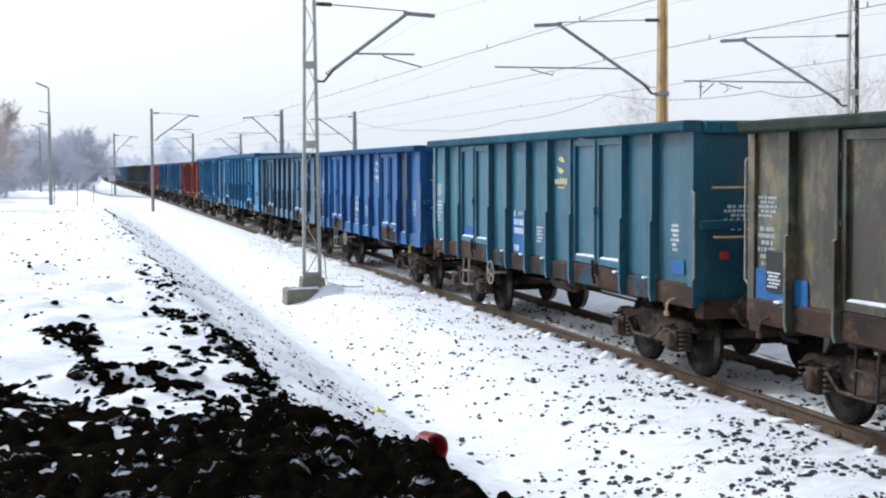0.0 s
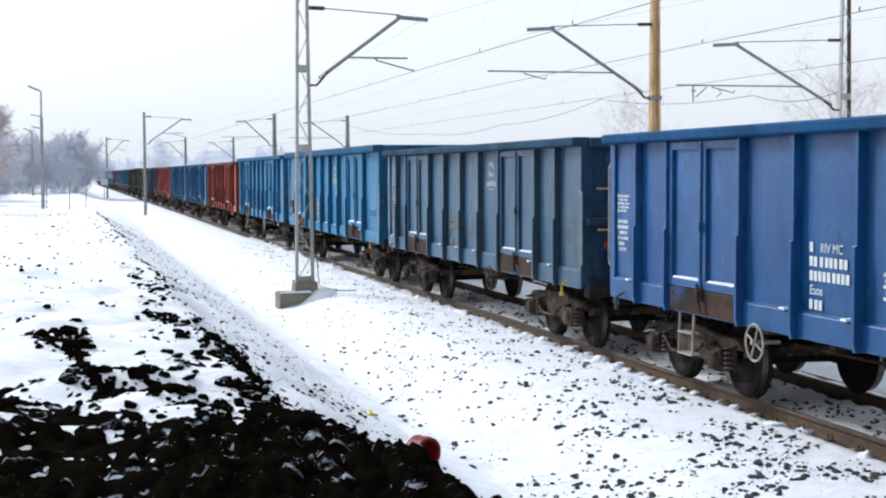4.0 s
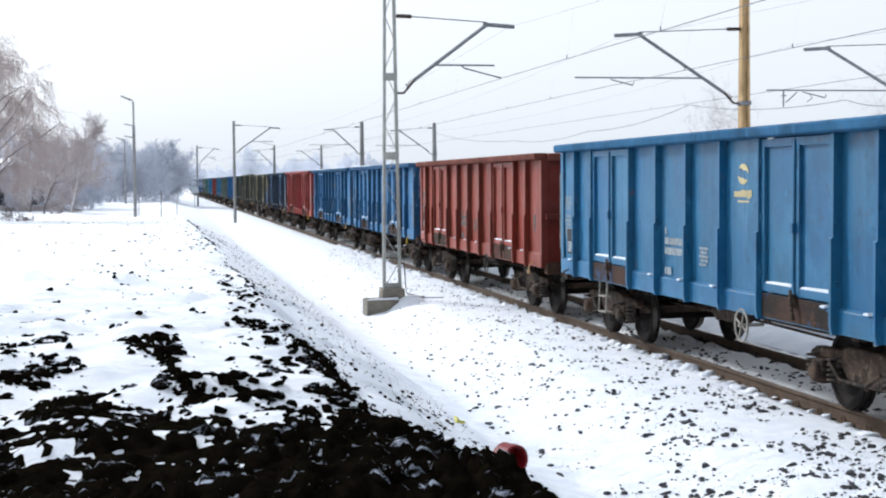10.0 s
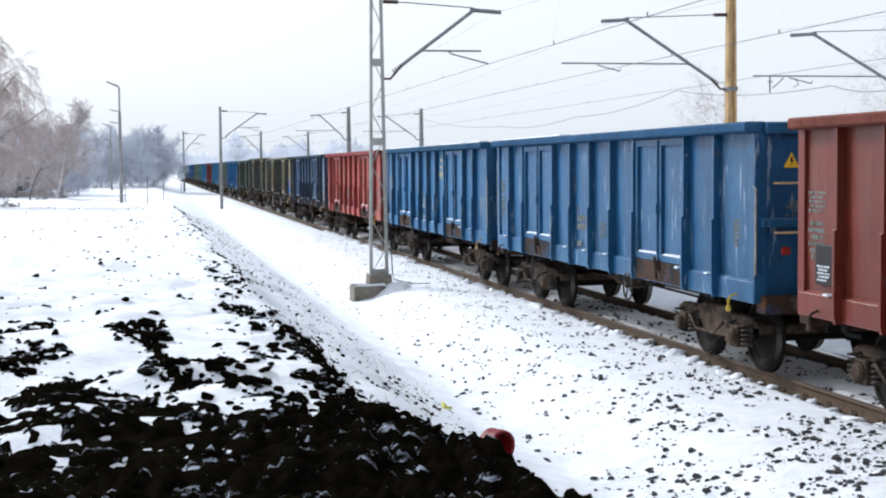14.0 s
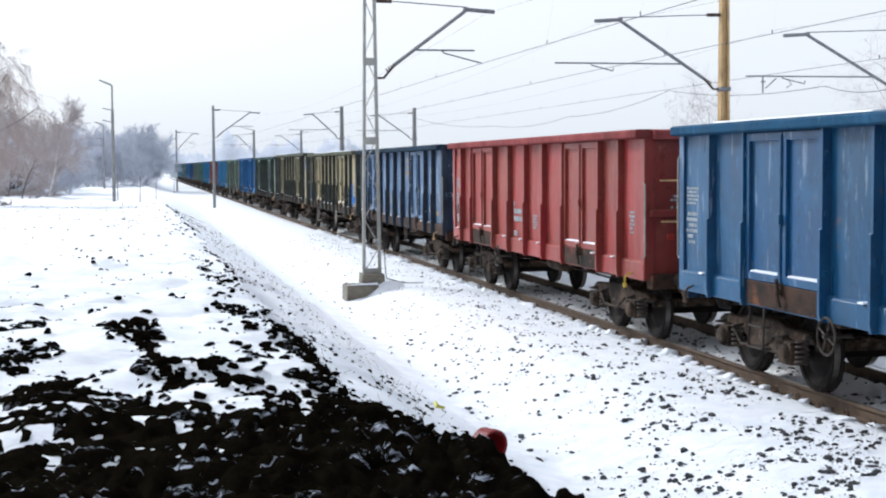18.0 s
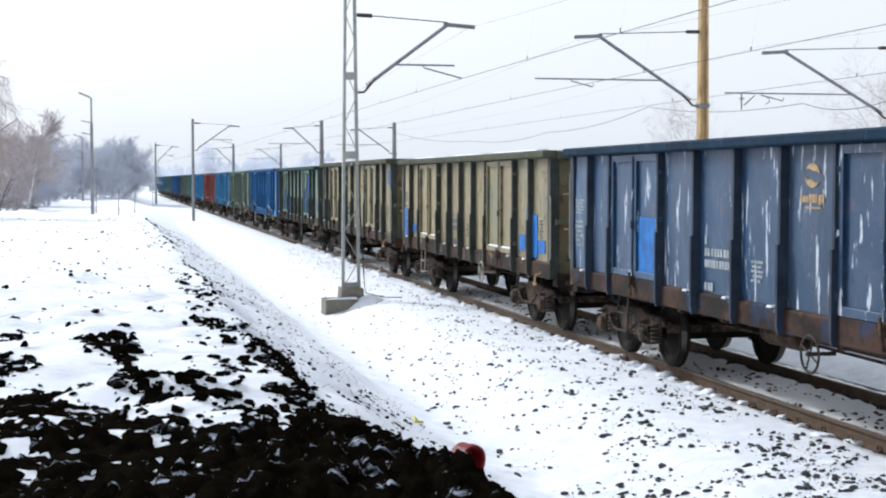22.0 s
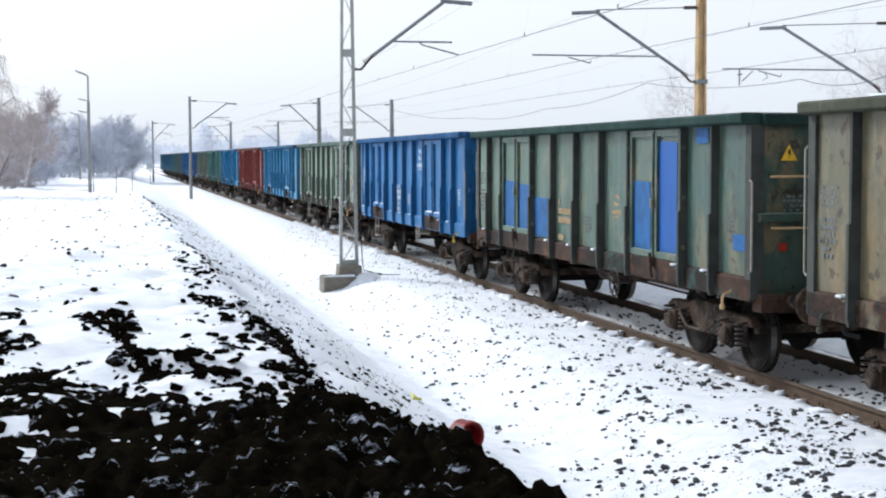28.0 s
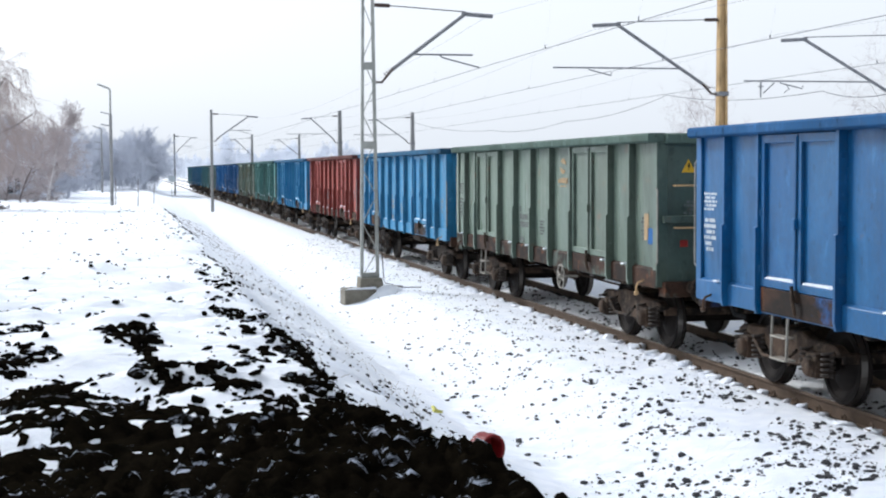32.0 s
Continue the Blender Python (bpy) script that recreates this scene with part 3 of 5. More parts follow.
# ---- overhead line ----
def lattice_mast(x, y, ground, top, arm_z=4.77, tip=(8.45, 6.39), push=0.0, other=None):
    """A tapered lattice mast with its cantilever over the track."""
    mast = thing("lattice_mast", "grey steel lattice catenary mast on a snowy concrete footing", "catenary mast", "catenary masts", m=pose(x, y, 0))
    half0, half1 = 0.225, 0.12
    base = ground + 0.25
    h = top - base

    def half(z):
        return half0 + (half1 - half0) * (z - base) / h
    for s in (-1, 1):
        chan = ((0, -0.06), (0.065, -0.06), (0.065, -0.048), (0.012, -0.048), (0.012, 0.048), (0.065, 0.048), (0.065, 0.06), (0, 0.06))
        n = len(chan)
        vs = [(s * (half(z) - c), d, z) for z in (base, top) for c, d in chan]
        sh = Shape().add(vs, [tuple(range(n)), tuple(range(n, 2 * n))] + [(i, (i + 1) % n, n + (i + 1) % n, n + i) for i in range(n)])
        part("leg", sh.mesh("leg"), other if other and s > 0 else M_galv, mast)
    n = max(6, int(h / 0.62))
    for i in range(n):
        z0, z1 = base + h * i / n, base + h * (i + 1) / n
        s = 1 if i % 2 else -1
        part("lacing_bar", Shape().tube([(s * (half(z0) - 0.03), -0.05, z0), (-s * (half(z1) - 0.03), -0.05, z1)], 0.015, 4).mesh("lacing_bar"), M_galv, mast)
    for z in (base + 0.03, base + 3.15, arm_z + 0.38):
        if z < top:
            part("batten_plate", Shape().box(-half(z), -0.068, z - 0.09, half(z), -0.061, z + 0.09).mesh("batten_plate"), M_galv, mast)
    part("footing", Shape().prism([(-0.29, ground), (0.29, ground), (0.26, base - 0.005), (-0.26, base - 0.005)], "y", -0.28, 0.28).mesh("footing", 0.02), M_conc, mast)
    part("footing_slab", Shape().box(-0.66, -0.4, ground - 0.5, 0.1, 0.4, ground - 0.01).mesh("footing_slab", 0.02), M_conc, mast)
    part("snow_cap", Shape().prism([(-0.66, ground - 0.008), (0.1, ground - 0.008), (0.08, ground + 0.05), (-0.5, ground + 0.02)], "y", -0.39, -0.31).mesh("snow_cap", 0.01), M_snow, mast)
    part("snow_drift", Shape().lathe([(0.03, 0.2), (0.2, 0.17), (0.36, 0.06), (0.55, -0.1), (0.8, -0.24), (1.0, -0.36)], "z", 18, (0.42, -0.25, ground - 0.12)).mesh("snow_drift", smooth=True), M_snow, mast)
    part("earth_wire", Shape().tube([(half(base + 2), -0.05, base + 2), (half0 + 0.1, -0.06, base), (half0 + 0.12, -0.1, ground + 0.12), (half0 + 0.5, -0.3, ground + 0.02), (half0 + 0.95, -0.4, ground + 0.02)], 0.012, 5).mesh("earth_wire"), M_black, mast)
    cantilever(mast, half(arm_z), arm_z, tip[0] - x, tip[1], top, push=push)
    return mast


def cantilever(mast, x0, z0, x1, z1, top, reg=-1.25, push=0.0):
    """An inclined tube with insulators, a tie above, and the registration arm that steadies the wire. x0 is at the mast, x1 over the track."""
    s = 1 if x1 > x0 else -1
    a, b = Vector((s * abs(x0), 0, z0)), Vector((x1 - s * 0.62, 0, z1 + 0.03))
    d = (b - a).normalized()
    part("cantilever_tube", Shape().tube([a + d * 0.5, b], 0.045, 8).mesh("cantilever_tube"), M_arm, mast)
    ins = Shape()
    ins.tube([a, a + Vector((s * 0.16, 0, 0.0)), a + d * 0.55], 0.03, 6)
    for i in range(4):
        c = a + d * (0.3 + 0.07 * i)
        ins.tube([c - d * 0.012, c + d * 0.012], 0.052, 8)
    part("insulator", ins.mesh("insulator"), M_insul, mast)
    part("end_bracket", Shape().tube([b - Vector((s * 0.1, 0, 0)), (x1 + s * 0.05, 0, z1 - 0.02)], 0.05, 6).mesh("end_bracket"), M_arm, mast)
    part("top_tie", Shape().tube([(s * abs(x0) * 0.8, 0, z1 + 0.2), (s * abs(x0) + s * 0.5, 0, z1 + 0.185), b + Vector((0, 0, 0.05))], 0.014, 5).mesh("top_tie"), M_wire, mast)
    part("tie_insulator", Shape().tube([(s * abs(x0), 0, z1 + 0.2), (s * abs(x0) + s * 0.36, 0, z1 + 0.19)], 0.05, 7).mesh("tie_insulator"), M_insul, mast)
    e = Vector((x1 + s * (push - 0.45), 0, z1 + reg + (0.3 if not push else 0.12)))
    j = a + (b - a) * ((e.z - a.z) / (b.z - a.z))
    part("registration_tube", Shape().tube([j, e], 0.022, 6).mesh("registration_tube"), M_arm, mast)
    if push:
        g0, g1 = j + (e - j) * 0.72, j + (e - j) * 0.55
        arm = [g0, g0 + Vector((0, 0, -0.05)), g1 + Vector((0, 0, -0.2)), g1 + Vector((0.02, 0, -0.12))]
    else:
        arm = [j + (e - j) * 0.45, j + (e - j) * 0.5 + Vector((0, 0, -0.07)), Vector((x1 - s * 0.28, 0, z1 + reg))]
    part("steady_arm", Shape().tube(arm, 0.018, 6).mesh("steady_arm"), M_arm, mast)


def concrete_pole(x, y, top, arm_z, tip, material, w=0.17):
    """A tapered H-section concrete pole with a cantilever over its track."""
    pole = thing("catenary_pole", "tapered concrete catenary pole with a steel cantilever beside the track", "catenary pole", "concrete catenary poles", m=pose(x, y, 0))
    g = -0.6
    for s in (-1, 1):
        vs = []
        for z, q in ((g, w * 1.15), (top, w * 0.72)):
            vs += [(s * q, -q, z), (s * q * 0.42, -q, z), (s * q * 0.42, q, z), (s * q, q, z)]
        part("flange", Shape().add(vs, [(0, 1, 2, 3), (4, 5, 6, 7), (0, 1, 5, 4), (1, 2, 6, 5), (2, 3, 7, 6), (3, 0, 4, 7)]).mesh("flange", 0.012), material, pole)
    vs = []
    for z, q in ((g, w * 1.15), (top, w * 0.72)):
        vs += [(-q * 0.44, -q * 0.5, z), (q * 0.44, -q * 0.5, z), (q * 0.44, q * 0.5, z), (-q * 0.44, q * 0.5, z)]
    part("web", Shape().add(vs, [(0, 1, 2, 3), (4, 5, 6, 7), (0, 1, 5, 4), (1, 2, 6, 5), (2, 3, 7, 6), (3, 0, 4, 7)]).mesh("web"), material, pole)
    part("clamp_band", Shape().box(-w * 1.1, -w * 1.1, arm_z - 0.06, w * 1.1, w * 1.1, arm_z + 0.06).mesh("clamp_band", 0.01), M_arm, pole)
    cantilever(pole, w, arm_z, tip[0] - x, tip[1], top, push=1.6)
    return pole


lattice_mast(5.45, 33.5, -0.12, 9.2)
for x, y, top, tx in ((5.3, 101, 6.95, 8.5), (4.5, 166, 6.9, 7.0)):
    mast = thing("catenary_mast", "slim grey catenary mast with a cantilever over the track", "catenary mast", "catenary masts", m=pose(x, y, 0))
    part("post", Shape().tube([(0, 0, -0.6), (0, 0, top)], 0.115, 8, 0.09).mesh("post"), M_greypole, mast)
    part("line_bracket", Shape().tube([(0, 0, top - 0.28), (0.55, 0, top - 0.3)], 0.03, 5).mesh("line_bracket"), M_arm, mast)
    cantilever(mast, 0.12, 4.75, tx - x, 6.45, top)
concrete_pole(15.62, 36.3, 9.4, 4.7, (12.0, 6.5), M_tanconc, 0.135)
third_pole = lattice_mast(21.55, 36.5, -0.5, 9.4, 4.42, (17.5, 6.2), 1.6, M_rail)
part("pull_off_link", Shape().tube([(-4.7, 0, 5.06), (-4.7, 0, 4.62)], 0.022, 6).tube([(-4.76, 0, 4.92), (-4.62, 0, 4.92)], 0.02, 5).mesh("pull_off_link"), M_arm, third_pole)
part("pull_off_strut", Shape().tube([(-4.3, 0, 5.02), (-4.62, 0, 4.74)], 0.018, 6).mesh("pull_off_strut"), M_arm, third_pole)
part("pull_off_hook", Shape().tube([(-3.95, 0, 5.0), (-3.85, 0, 4.85), (-4.0, 0, 4.76)], 0.014, 5).mesh("pull_off_hook"), M_arm, third_pole)
concrete_pole(15.0, 105.5, 7.1, 4.7, (12.2, 6.5), M_greypole)
concrete_pole(21.0, 108, 7.1, 4.7, (17.6, 6.5), M_greypole)
concrete_pole(14.3, 178, 7.1, 4.7, (11.6, 6.5), M_greypole)
concrete_pole(20.4, 180, 7.1, 4.7, (17.2, 6.5), M_greypole)


def line(points_x, ys_, name_x):
    """Contact wire, its messenger wire with sag, and the droppers with clips between them."""
    eq = thing("overhead_wires", "overhead contact wire hung from a messenger wire by droppers", "overhead wire", "overhead wires")
    for a in range(len(ys_) - 1):
        y0, y1, x0, x1 = ys_[a], ys_[a + 1], points_x[a], points_x[a + 1]
        n = 24
        cw = [(x0 + (x1 - x0) * i / n, y0 + (y1 - y0) * i / n, 5.14) for i in range(n + 1)]
        mw = [(x0 + (x1 - x0) * i / n + 0.15, y0 + (y1 - y0) * i / n, 6.36 - 2.6 * (i / n) * (1 - i / n)) for i in range(n + 1)]
        part("contact_wire", Shape().tube(cw, 0.0075, 5).mesh("contact_wire"), M_wire, eq)
        part("messenger_wire", Shape().tube(mw, 0.003, 5).mesh("messenger_wire"), M_wire, eq)
        for i in range(2, n, 2):
            part("dropper", Shape().tube([cw[i], mw[i]], 0.0006, 4).box(cw[i][0] - 0.006, cw[i][1] - 0.015, 5.14, cw[i][0] + 0.006, cw[i][1] + 0.015, 5.22).mesh("dropper"), M_wire, eq)


line((8.4, 8.2, 8.6, 7.1, 6.5), (-32, 33.5, 101, 166, 235), 0)
line((12.3, 11.75, 12.4, 11.7), (-30, 36.3, 105.5, 178), 0)
line((17.8, 17.2, 17.7, 17.2), (-30, 36.5, 108, 180), 0)
pts = []
anchors = [(21.0, 108, 6.3), (22.6, 90, 5.2), (23.6, 77, 5.35), (25, 65, 6.2), (22.9, 45, 5.3), (21.4, 36.5, 5.0)]
for a, b in zip(anchors, anchors[1:]):
    for i in range(8):
        u = i / 8
        pts.append((a[0] + (b[0] - a[0]) * u - 21.4, a[1] + (b[1] - a[1]) * u - 36.5, a[2] + (b[2] - a[2]) * u - 1.1 * u * (1 - u)))
part("feeder_cable", Shape().tube(pts + [(0, 0, 5.0)], 0.013, 5).mesh("feeder_cable"), M_wire, third_pole)


# ---- lamp posts and trackside posts on the bank ----
def street_lamp(x, y, base, top, out):
    lamp = thing("street_lamp", "slim concrete lamp post with an angled arm and cross brackets", "street lamp", "lamp posts", m=pose(x, y, base))
    h = top - base
    part("post", Shape().tube([(0, 0, -0.3), (0, 0, h * 0.78)], 0.105, 9, 0.085).mesh("post"), M_greypole, lamp)
    part("upper_tube", Shape().tube([(0, 0, h * 0.76), (0, 0, h - 0.12), (-out * 0.15, 0, h - 0.02)], 0.055, 7).mesh("upper_tube"), M_galv, lamp)
    part("lamp_head", Shape().tube([(-out * 0.12, 0, h - 0.03), (-out * 0.6, 0, h + 0.1), (-out, 0, h + 0.22)], 0.06, 6, 0.05).mesh("lamp_head"), M_galv, lamp)
    for z in (0.78, 0.68):
        part("wire_bracket", Shape().tube([(0, 0, h * z), (-out * 0.8, 0, h * z + 0.12)], 0.03, 5).mesh("wire_bracket"), M_arm, lamp)


street_lamp(-1.3, 84, 0.62, 7.45, 0.7)
street_lamp(-3.05, 140, 0.3, 6.8, 0.8)
for x, y, h in ((0.15, 80, 1.5), (1.2, 95, 1.2), (-1.2, 92, 1.7), (-1.6, 100, 1.4)):
    st = thing("marker_stake", "thin wooden stake standing in the snow", "stake", "marker stakes", m=pose(x, y, ground_z(x, y)))
    part("stake", Shape().tube([(0, 0, -0.1), (0.03, 0, h)], 0.03, 5, 0.02).mesh("stake"), M_bark, st)
sg = thing("trackside_sign", "small white square sign on a thin post by the track", "sign", m=pose(3.75, 150, 0))
part("post", Shape().tube([(0, 0, -0.4), (0, 0.02, 2.2)], 0.04, 6).mesh("post"), M_galv, sg)
part("panel", Shape().box(-0.35, -0.03, 1.55, 0.35, 0, 2.15).mesh("panel", 0.01), M_white, sg)

# ---- red pipe end and yellow scrap on the edge of the bank ----
pipe = thing("plastic_pipe", "red plastic pipe end sticking out of the soil bank", "pipe", m=pose(2.21, 8.9, 0.875, 0, 6, -64))
part("barrel", Shape().lathe([(0.105, -0.07), (0.105, 0.0), (0.115, 0.01), (0.115, 0.05), (0.106, 0.056), (0.094, 0.045), (0.09, -0.06)], "x", 24).mesh("barrel", smooth=False), M_redpipe, pipe)
yz = ground_z(1.75, 9.9)
scrap = thing("plastic_scrap", "crumpled yellow plastic scrap on the soil", "scrap", m=pose(2.08, 9.9, yz + 0.12, 10, 20, 30) @ Matrix.Scale(0.75, 4))
part("sheet", Shape().add([(-0.06, -0.03, 0), (0.05, -0.04, 0.02), (0.06, 0.04, 0.0), (-0.04, 0.05, 0.04), (-0.05, -0.03, 0.03), (0.05, -0.03, 0.045), (0.055, 0.035, 0.03), (-0.03, 0.04, 0.06)],
                         [(3, 2, 1, 0), (4, 5, 6, 7), (0, 1, 5, 4), (1, 2, 6, 5), (2, 3, 7, 6), (3, 0, 4, 7)]).mesh("sheet"), M_scrap, scrap)


# ---- trees: tapered trunk, limbs and a crown of fine bare twigs ----
def tree(x, y, base, h, spread, material, twig, seed, name="bare_tree", label="bare winter tree with fine twigs in a hazed tone", droop=0.0, levels=4, thick=0.02, lean=0.0, full=1.0, low=0.3, fine=0.0):
    rnd = random.Random(seed)
    tr = thing(name, label, "tree", "bare trees", m=pose(x, y, base))
    trunk, crown = Shape(), Shape()

    def grow(p, d, length, r, lvl):
        n = 4
        pts = [p]
        for _ in range(n):
            d = (d + Vector((rnd.gauss(0, 0.13), rnd.gauss(0, 0.13), rnd.gauss(0.02, 0.08) - droop * (lvl >= 2) * 0.3))).normalized()
            pts.append(pts[-1] + d * length / n)
        (trunk if lvl < 2 else crown).tube(pts, r, 7 if lvl < 2 else 3, r * (0.45 if lvl else 0.3))
        if lvl >= levels:
            return
        kids = round((9, 7, 6, 5, 4)[lvl] * (full if lvl else 1))
        for i in range(kids):
            u = (low if lvl == 0 else 0.15) + (1 - low if lvl == 0 else 0.85) * (i + rnd.random()) / kids
            j = min(n - 1, int(u * n))
            q = pts[j] + (pts[j + 1] - pts[j]) * (u * n - j)
            a = rnd.uniform(0, 6.283)
            o = d.orthogonal().normalized()
            o = Matrix.Rotation(a, 3, d) @ o
            nd = (d * (0.75 if lvl else 0.8) + o * spread * rnd.uniform(0.6, 1.2)).normalized()
            grow(q, nd, length * (0.5 if lvl == 0 else 0.55) * rnd.uniform(0.7, 1.15) * (1.15 - 0.5 * u if lvl == 0 else 1), max(thick * 0.35, fine, r * 0.42 * (1.1 - 0.6 * u)), lvl + 1)
    grow(Vector((0, 0, -0.3)), Vector((lean, 0, 1)), h, h * thick, 0)
    part("trunk", trunk.mesh("trunk"), material, tr)
    me = bpy.data.meshes.new("crown")
    me.from_pydata(crown.v, [], crown.f)
    part("crown", me, twig, tr)
    return tr


for x, y, h, s, seed in ((-7.5, 66, 7.6, 0.95, 21), (-9.3, 71, 7.9, 0.95, 22), (-11.0, 82, 6.4, 0.95, 25)):
    tree(x, y, 0.3, h, s, M_bark, M_weeping, seed, "weeping_tree", "large weeping bare tree with drooping branches in a hazed tone", droop=1.0, levels=4, thick=0.014, full=1.55, fine=0.006)
tree(-6.0, 98, 0.0, 5.7, 0.6, M_birch, M_twig, 23, "birch_tree", "bare birch with pale bark and fine grey twigs", thick=0.014, full=1.4, fine=0.011, low=0.15)
tree(-7.6, 101, 0.0, 4.8, 0.7, M_bark, M_twig, 24, thick=0.014, full=1.4, fine=0.011, low=0.1)
tree(-8.9, 105, 0.0, 4.4, 0.7, M_bark, M_twig, 26, thick=0.014, fine=0.011, low=0.1)
rnd = random.Random(40)
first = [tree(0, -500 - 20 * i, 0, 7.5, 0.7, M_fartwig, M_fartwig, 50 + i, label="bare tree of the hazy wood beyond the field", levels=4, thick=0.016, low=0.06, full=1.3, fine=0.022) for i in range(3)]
spots = [(-8, 160, 0.7), (-4, 170, 0.7), (20, 330, 1.2)]
for i in range(64):
    spots.append((-15.5 + i * 0.28 + rnd.uniform(-1, 1), 165 + rnd.uniform(-15, 80), rnd.uniform(0.55, 0.85)))
for i in range(16):
    spots.append((-11 + i * 0.4 + rnd.uniform(-0.4, 0.4), 116 + rnd.uniform(-8, 20), rnd.uniform(0.4, 0.65)))
for i in range(34):
    spots.append((6 + i * 1.5 + rnd.uniform(-2, 2), 340 + rnd.uniform(-30, 80), rnd.uniform(0.6, 1.05)))
for i in range(8):
    spots.append((-34 + i * 2.3, 190 + rnd.uniform(-30, 30), rnd.uniform(0.9, 1.4)))
# the farthest trees take the palest haze colour
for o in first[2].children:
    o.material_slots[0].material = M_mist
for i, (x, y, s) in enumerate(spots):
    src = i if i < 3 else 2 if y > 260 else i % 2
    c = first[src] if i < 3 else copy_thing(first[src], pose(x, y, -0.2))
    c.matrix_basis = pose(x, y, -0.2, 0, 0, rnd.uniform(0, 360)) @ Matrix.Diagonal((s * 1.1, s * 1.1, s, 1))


# hazy woods on the skyline: a glowing band, haze put into its colour
def skyline():
    sh = Shape()
    n, rnd_ = 260, random.Random(77)
    top = []
    for i in range(n + 1):
        a = radians(-24 + 74 * i / n)
        h = 9 + 7 * noise.noise(Vector((i * 0.05, 0, 2))) + 4 * noise.noise(Vector((i * 0.25, 0, 5))) + rnd_.uniform(-1.0, 1.0)
        h *= 1.15 - 0.5 * smooth(80, 120, i) + 0.1 * smooth(140, 200, i)
        top.append((math.sin(a) * 780, math.cos(a) * 780, max(3.0, h)))
    for k_ in range(n):
        (x0, y0, h0), (x1, y1, h1) = top[k_], top[k_ + 1]
        sh.add([(x0, y0, -3), (x1, y1, -3), (x1, y1, h1), (x0, y0, h0)], [(0, 1, 2, 3)])
    me = bpy.data.meshes.new("backdrop")
    me.from_pydata(sh.v, [], sh.f)
    m = Mat("glowing_hazy_woods", 1.0)
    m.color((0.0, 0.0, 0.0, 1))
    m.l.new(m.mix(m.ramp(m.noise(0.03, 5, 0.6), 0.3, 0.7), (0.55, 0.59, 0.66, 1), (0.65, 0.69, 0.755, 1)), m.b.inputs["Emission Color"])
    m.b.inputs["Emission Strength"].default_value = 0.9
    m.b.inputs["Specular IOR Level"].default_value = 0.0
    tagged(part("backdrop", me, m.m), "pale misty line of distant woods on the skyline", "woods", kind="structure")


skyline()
for i, (x, y, h) in enumerate(((30.3, 72, 7.2), (32.3, 74, 7.0), (36.5, 64, 8.2), (38.5, 65, 7.6), (40.5, 62, 8.0), (34.5, 58, 6.6))):
    tree(x, y, -1.1, h, 1.0, M_bark, M_twig, 70 + i, "bare_bush", "tall bare bush with thin brown twigs beyond the tracks", levels=4, thick=0.006, full=0.85, fine=0.005)


# ---- the old house at the foot of the trees ----
def house(x, y, w, d, eave, ridge, rz, label):
    h = thing("house", label, "house", m=pose(x, y, 0.2, 0, 0, rz))
    part("wall", Shape().prism([(-w / 2, -1), (w / 2, -1), (w / 2, eave), (0, ridge - 0.15), (-w / 2, eave)], "y", -d / 2, d / 2).mesh("wall"), M_brickwall, h)
    for s in (-1, 1):
        part("roof", Shape().prism([(0, ridge), (s * (w / 2 + 0.4), eave - 0.2), (s * (w / 2 + 0.4), eave + 0.05), (0, ridge + 0.28)], "y", -d / 2 - 0.4, d / 2 + 0.4).mesh("roof"), M_snow, h, "snow-covered roof slope")
    part("chimney", Shape().box(w * 0.15, -0.3, ridge - 0.9, w * 0.15 + 0.5, 0.3, ridge + 0.7).mesh("chimney", 0.02), M_brickwall, h)
    for i in (-1, 1):
        wd = part("window", Shape().box(i * w * 0.22 - 0.45, -d / 2 - 0.03, 0.9, i * w * 0.22 + 0.45, -d / 2 + 0.05, 2.1).mesh("window"), M_glass, h)
        part("frame", Shape().box(i * w * 0.22 - 0.03, -d / 2 - 0.06, 0.9, i * w * 0.22 + 0.03, -d / 2 - 0.035, 2.1).box(i * w * 0.22 - 0.52, -d / 2 - 0.06, 0.82, i * w * 0.22 + 0.52, -d / 2 - 0.035, 0.9).mesh("frame"), M_white, wd)


tree(-7.0, 72, 0.45, 1.3, 1.3, M_bark, M_bark, 91, "low_bush", "low dark tangled bush in the snow", levels=3, thick=0.02, low=0.05, full=1.5)
tree(-6.2, 74, 0.45, 0.8, 1.3, M_bark, M_bark, 92, "low_bush", "low dark tangled bush in the snow", levels=3, thick=0.02, low=0.05, full=1.5)
house(-11.2, 114, 6.5, 8, 2.3, 4.2, 14, "old low house with a snowy roof behind the trees")
house(-22, 135, 8, 9, 2.6, 5.0, -8, "old low house with a snowy roof behind the trees")

# ---- open wagons ----
HALF = 6.40                     # half length of the usual body
PITCH = 14.08                   # from coupling to coupling
SIDE = 1.32                     # sheet of the side wall from the centre line
RIM = 1.50                      # outer edge of the top rail
Z0, Z1 = 1.08, 3.20             # lower and upper edge of the body
# three builds of wagon: stakes, middle and width of the doors, length added at each end
LAYOUTS = {
    "usual": dict(stakes=(-5.4, -4.42, -2.45, -1.22, 0.0, 1.22, 2.45, 4.42, 5.4), door=3.435, wide=1.97, more=0.0),
    "close": dict(stakes=(-5.27, -4.22, -2.17, -1.085, 0.0, 1.085, 2.17, 4.22, 5.27), door=3.195, wide=2.05, more=0.0),
    "long": dict(stakes=(-5.42, -3.28, -1.97, -0.66, 0.66, 1.97, 3.28, 5.42), door=4.35, wide=2.14, more=0.72),
}

PAINT = paint("paint_template", srgb(70, 110, 150), srgb(80, 120, 150))


